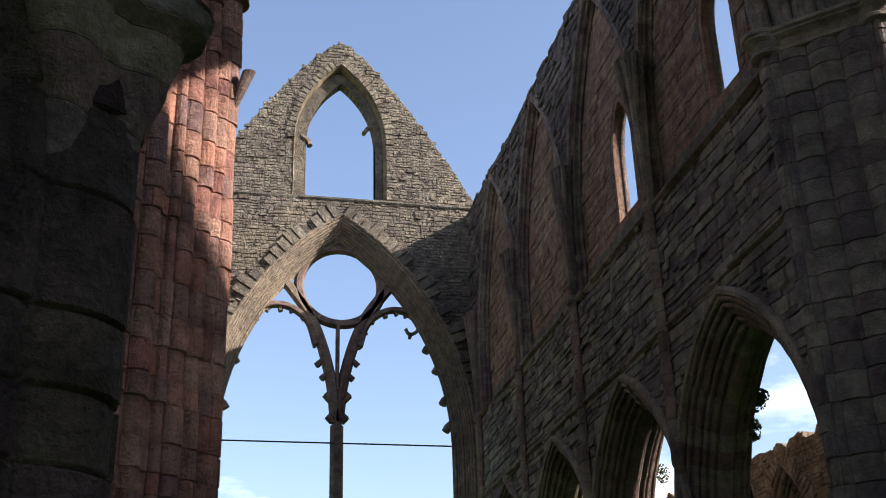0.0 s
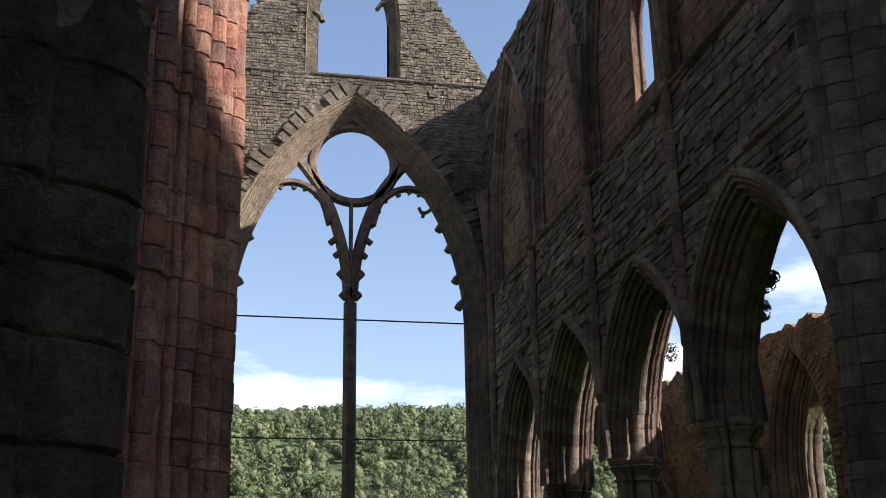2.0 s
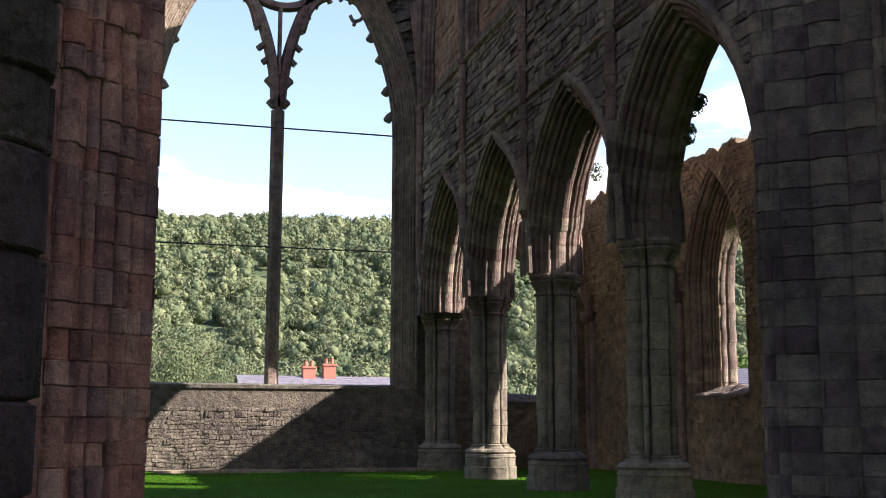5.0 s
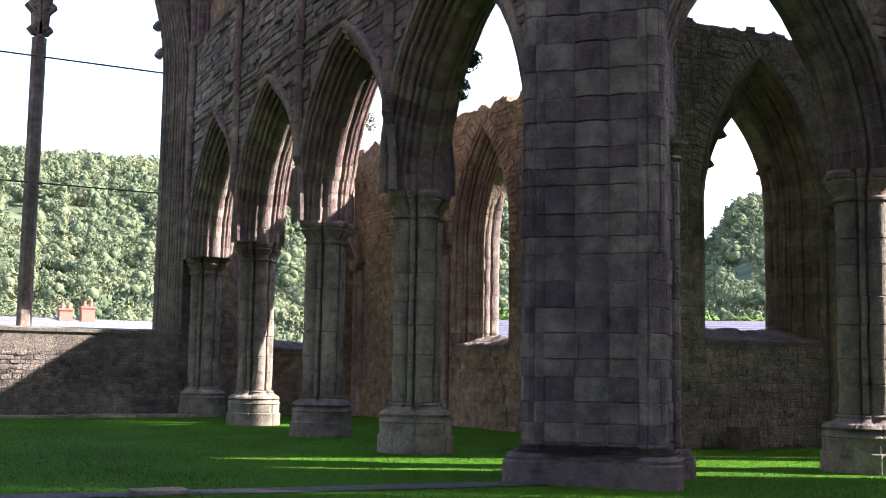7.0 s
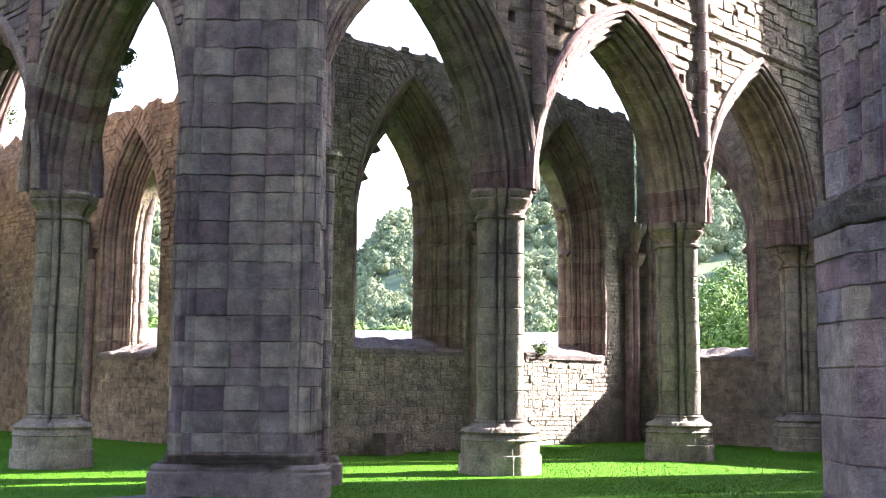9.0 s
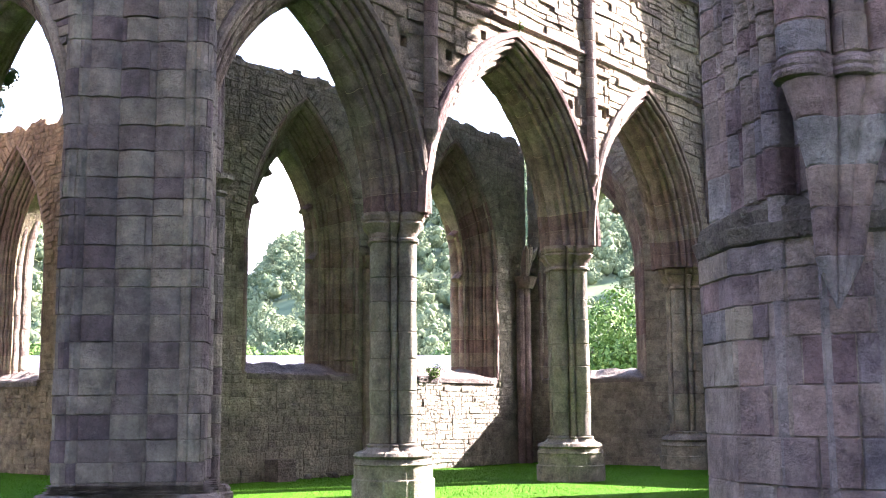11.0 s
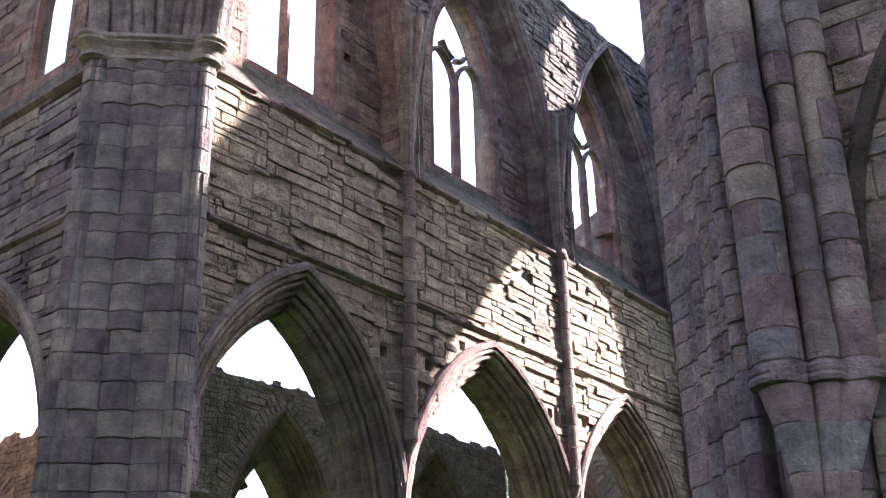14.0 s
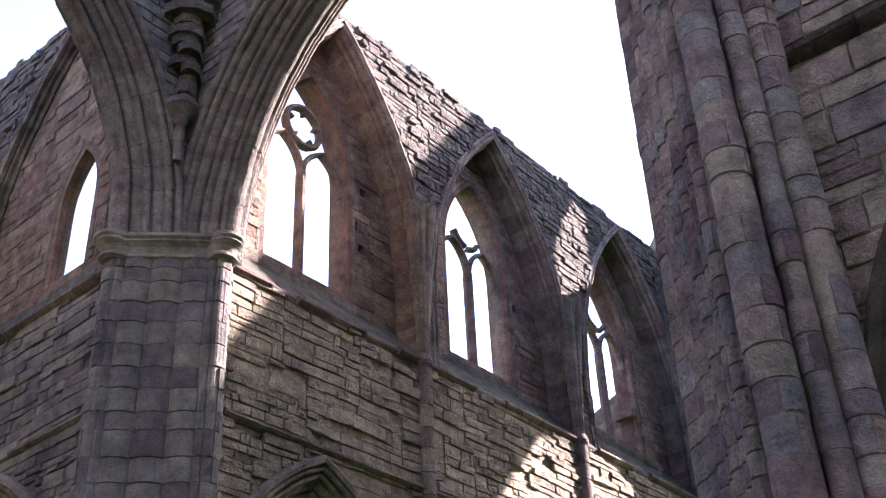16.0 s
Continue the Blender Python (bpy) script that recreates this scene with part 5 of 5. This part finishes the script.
def woods():
    rng = random.Random(77)
    protos = []
    for s in range(12):
        r2 = random.Random(900 + s)
        bm = bmesh.new()
        for k in range(6):
            a, e = r2.uniform(0, 6.28), r2.uniform(-0.2, 1.3)
            d = 0.0 if k == 0 else r2.uniform(0.35, 0.55)
            at = Vector((math.cos(a) * math.cos(e), math.sin(a) * math.cos(e), math.sin(e) * 1.1)) * d
            for p in bmesh.ops.create_icosphere(bm, subdivisions=1, radius=0.55 if k == 0 else r2.uniform(0.2, 0.32))["verts"]:
                p.co *= 1 + 0.55 * noise.noise(p.co * 3.1 + Vector((k * 3.3, s * 5.1, 0)))
                p.co += at
        bm.verts.index_update()
        cv, cf = np.array([tuple(p.co) for p in bm.verts]), [tuple(q.index for q in t.verts) for t in bm.faces]
        bm.free()
        lv, lf = crown_mesh(s, 13, 0.075, 520, 1.0, 1.0, 3) if s < 6 else crown_mesh(s, 13, 0.11, 230, 1.0, 1.0, 3)
        protos.append((np.concatenate([cv, lv]), cf + [tuple(i + len(cv) for i in q) for q in lf]))
    vs, fs, k = [], [], 0
    for _ in range(60000):
        az, r = rng.uniform(-2, 66), math.sqrt(rng.uniform(150 ** 2, 550 ** 2))
        if len(vs) >= 5000:
            break
        if rng.random() > min(1.0, 0.5 + r / 800):
            continue
        x, y = r * math.sin(radians(az)), r * math.cos(radians(az))
        z = ground_z(x, y)
        s = rng.uniform(2.3, 4.6)
        pv, pf = protos[rng.randrange(6) + (0 if r < 290 else 6)]
        a = rng.uniform(0, 6.28)
        c, n = math.cos(a), math.sin(a)
        q = pv * s
        q = np.stack([q[:, 0] * c - q[:, 1] * n + x, q[:, 0] * n + q[:, 1] * c + y, q[:, 2] * rng.uniform(0.9, 1.3) + z + s * 0.75], 1)
        vs.append(q)
        fs += [tuple(i + k for i in q2) for q2 in pf]
        k += len(q)
    make("far_woods", np.concatenate(vs).tolist(), fs, WOOD_FAR, label="dense green woodland covering the hillside", category="woods", kind="stuff", smooth=True)


woods()


def tree(x, y, height, spread, seed, label, low=0.0):
    rng = random.Random(seed)
    thing = new("tree")
    lot = Lot()
    pts = [(rng.uniform(-0.12, 0.12) * i, rng.uniform(-0.12, 0.12) * i, height * 0.6 * i / 5) for i in range(6)]
    tube(lot, pts, [0.28 - 0.035 * i for i in range(6)], 9)
    for _ in range(7):
        b = Vector(pts[rng.randint(2, 5)])
        a = rng.uniform(0, 6.28)
        e = b + Vector((math.cos(a) * spread * 0.6, math.sin(a) * spread * 0.6, height * rng.uniform(0.1, 0.3)))
        tube(lot, [tuple(b), tuple((b + e) / 2 + Vector((0, 0, 0.2))), tuple(e)], [0.12, 0.08, 0.03], 6)
    lot.done("trunk", BARK, thing)
    v, f = crown_mesh(seed, 16, 0.09 / spread, 9000, spread)
    v[:, 2] = v[:, 2] * (height - low) / (2 * spread) * 1.15 + (height + low) / 2
    make("crown", v.tolist(), f, LEAF if spread < 4.5 else WOOD_FAR, thing)
    thing.location = (x, y, 0)
    return tagged(thing, label, "tree", "trees beyond the ruin")


for i, (az, r, h, s) in enumerate(((39.5, 66, 6.2, 3.2), (42.5, 70, 6.0, 2.8), (52.5, 62, 7.2, 3.6), (55, 70, 6.0, 3.2), (58.5, 58, 8.0, 3.8), (61, 52, 6.2, 3.2), (29.6, 62, 6.5, 3.0), (33, 75, 6, 3), (24.5, 80, 6, 3.2), (1.0, 120, 15, 6.0), (3.6, 130, 12, 5.5), (6.2, 138, 10, 5.0))):
    tree(r * math.sin(radians(az)), r * math.cos(radians(az)), h, s, 100 + i, "leafy green tree beyond the ruined wall")

# ---- plants on the masonry ----
def wall_plant(x, y, z, r, seed, label, mat=None, leaf=0.1, count=260):
    v, f = crown_mesh(seed, 6, leaf, count, r, 0.9)
    thing = make("wall_plant", v.tolist(), f, mat or WOOD_FAR, label=label, category="plant", kind="stuff")
    thing.location = (x, y, z)
    return thing


wall_plant(11.08, 20.42, 8.1, 0.42, 301, "dark shrub growing out of the arch masonry", count=900)
wall_plant(11.05, 20.62, 7.55, 0.4, 302, "dark trailing shrub rooted in the arch masonry", count=700)
wall_plant(11.4, 26.02, 7.9, 0.36, 303, "small shrub growing on the arch stones")
wall_plant(23.7, 19.95, 2.6, 0.3, 304, "tuft of bright green grass on the window sill", LEAF)
wall_plant(19.1, 13.6, 9.72, 0.2, 305, "small green plant on the arch's point", LEAF, count=120)

# ---- grass on the lawn ----
def blades(count):
    rng = np.random.RandomState(8)
    x, y = rng.uniform(-2, 30, count), 5.0 + 33.0 * rng.uniform(0, 1, count) ** 1.15
    a, h, w = rng.uniform(0, 6.28, count), rng.uniform(0.015, 0.04, count), rng.uniform(0.006, 0.014, count)
    lx, ly = rng.uniform(-0.03, 0.03, count), rng.uniform(-0.03, 0.03, count)
    z = np.full(count, -0.012)
    p = np.stack([np.stack([x - w * np.cos(a), y - w * np.sin(a), z], 1), np.stack([x + w * np.cos(a), y + w * np.sin(a), z], 1), np.stack([x + lx, y + ly, h], 1)], 1).reshape(-1, 3)
    make("grass", p.tolist(), [(3 * i, 3 * i + 1, 3 * i + 2) for i in range(count)], GRASS, label="short green grass of the lawn", category="grass", kind="stuff")


blades(150000)

# ---- small things on the lawn ----
EARTH = plain("dark_earth", (0.045, 0.042, 0.038), 0.95, scale=14, vary=0.5)
lot, n = Lot(), 40
edge = lambda x, s: 15.6 - 0.085 * x + 0.06 * noise.noise((x * 1.3, s, 1))
lot.grid([[(x, edge(x, 1), 0.012) for x in np.linspace(-0.5, 9.3, n)], [(x, edge(x, 2) - 0.3, 0.018) for x in np.linspace(-0.5, 9.3, n)], [(x, edge(x, 3) - 0.62, 0.012) for x in np.linspace(-0.5, 9.3, n)]])
lot.done("path", EARTH, label="narrow strip of bare dark earth across the lawn", category="path", kind="structure")
m = Lot()
m.box(3.35, 4.05, 14.75, 15.2, -0.03, 0.06)
m.done("stone_slab", BUFF, label="small pale stone slab let into the earth strip", category="slab")
m = Lot()
m.box(17.7, 18.25, 19.45, 19.9, -0.05, 0.5)
m.done("stone_block", MORTAR, label="dark squared stone block against the chapel wall", category="stone block")
m = Lot()
tube(m, [(0.3, 14.62, 10.45), (0.4, 14.55, 10.75), (0.5, 14.5, 11.05)], [0.05, 0.08, 0.1], 9)
m.done("broken_rib", MOULD, label="stump of a broken vault rib high on the pier", category="rib")
rng = random.Random(11)
for k in range(7):
    bm = bmesh.new()
    bmesh.ops.create_icosphere(bm, subdivisions=1, radius=rng.uniform(0.1, 0.22))
    for p in bm.verts:
        p.co *= 0.8 + 0.4 * noise.noise(p.co * 6 + Vector((k, 0, 0)))
        p.co.z *= 0.6
    ob = make("fallen_stone", [tuple(p.co) for p in bm.verts], [tuple(q.index for q in t.verts) for t in bm.faces], RUBBLE, label="rough fallen stone at the foot of the chapel wall", category="stone", group="fallen stones by the chapel wall")
    bm.free()
    ob.location = (18.5 + k * 0.42 + rng.uniform(-0.1, 0.1), 19.72 + rng.uniform(-0.1, 0.1), 0.06)
m = Lot()
rng = random.Random(4)
for k in range(9):
    u = 1.2 + k * 1.02
    m.box(u, u + 0.98, 37.0, 37.8, -0.05, 0.07 + rng.uniform(0, 0.03))
m.done("stone_step", BUFF, label="low worn stone step along the east wall", category="step")

# ---- the stones that can be told apart ----
for picked, mat, parent, name in LATER:
    for q in picked:
        make(name, q[2], q[3], mat, parent)
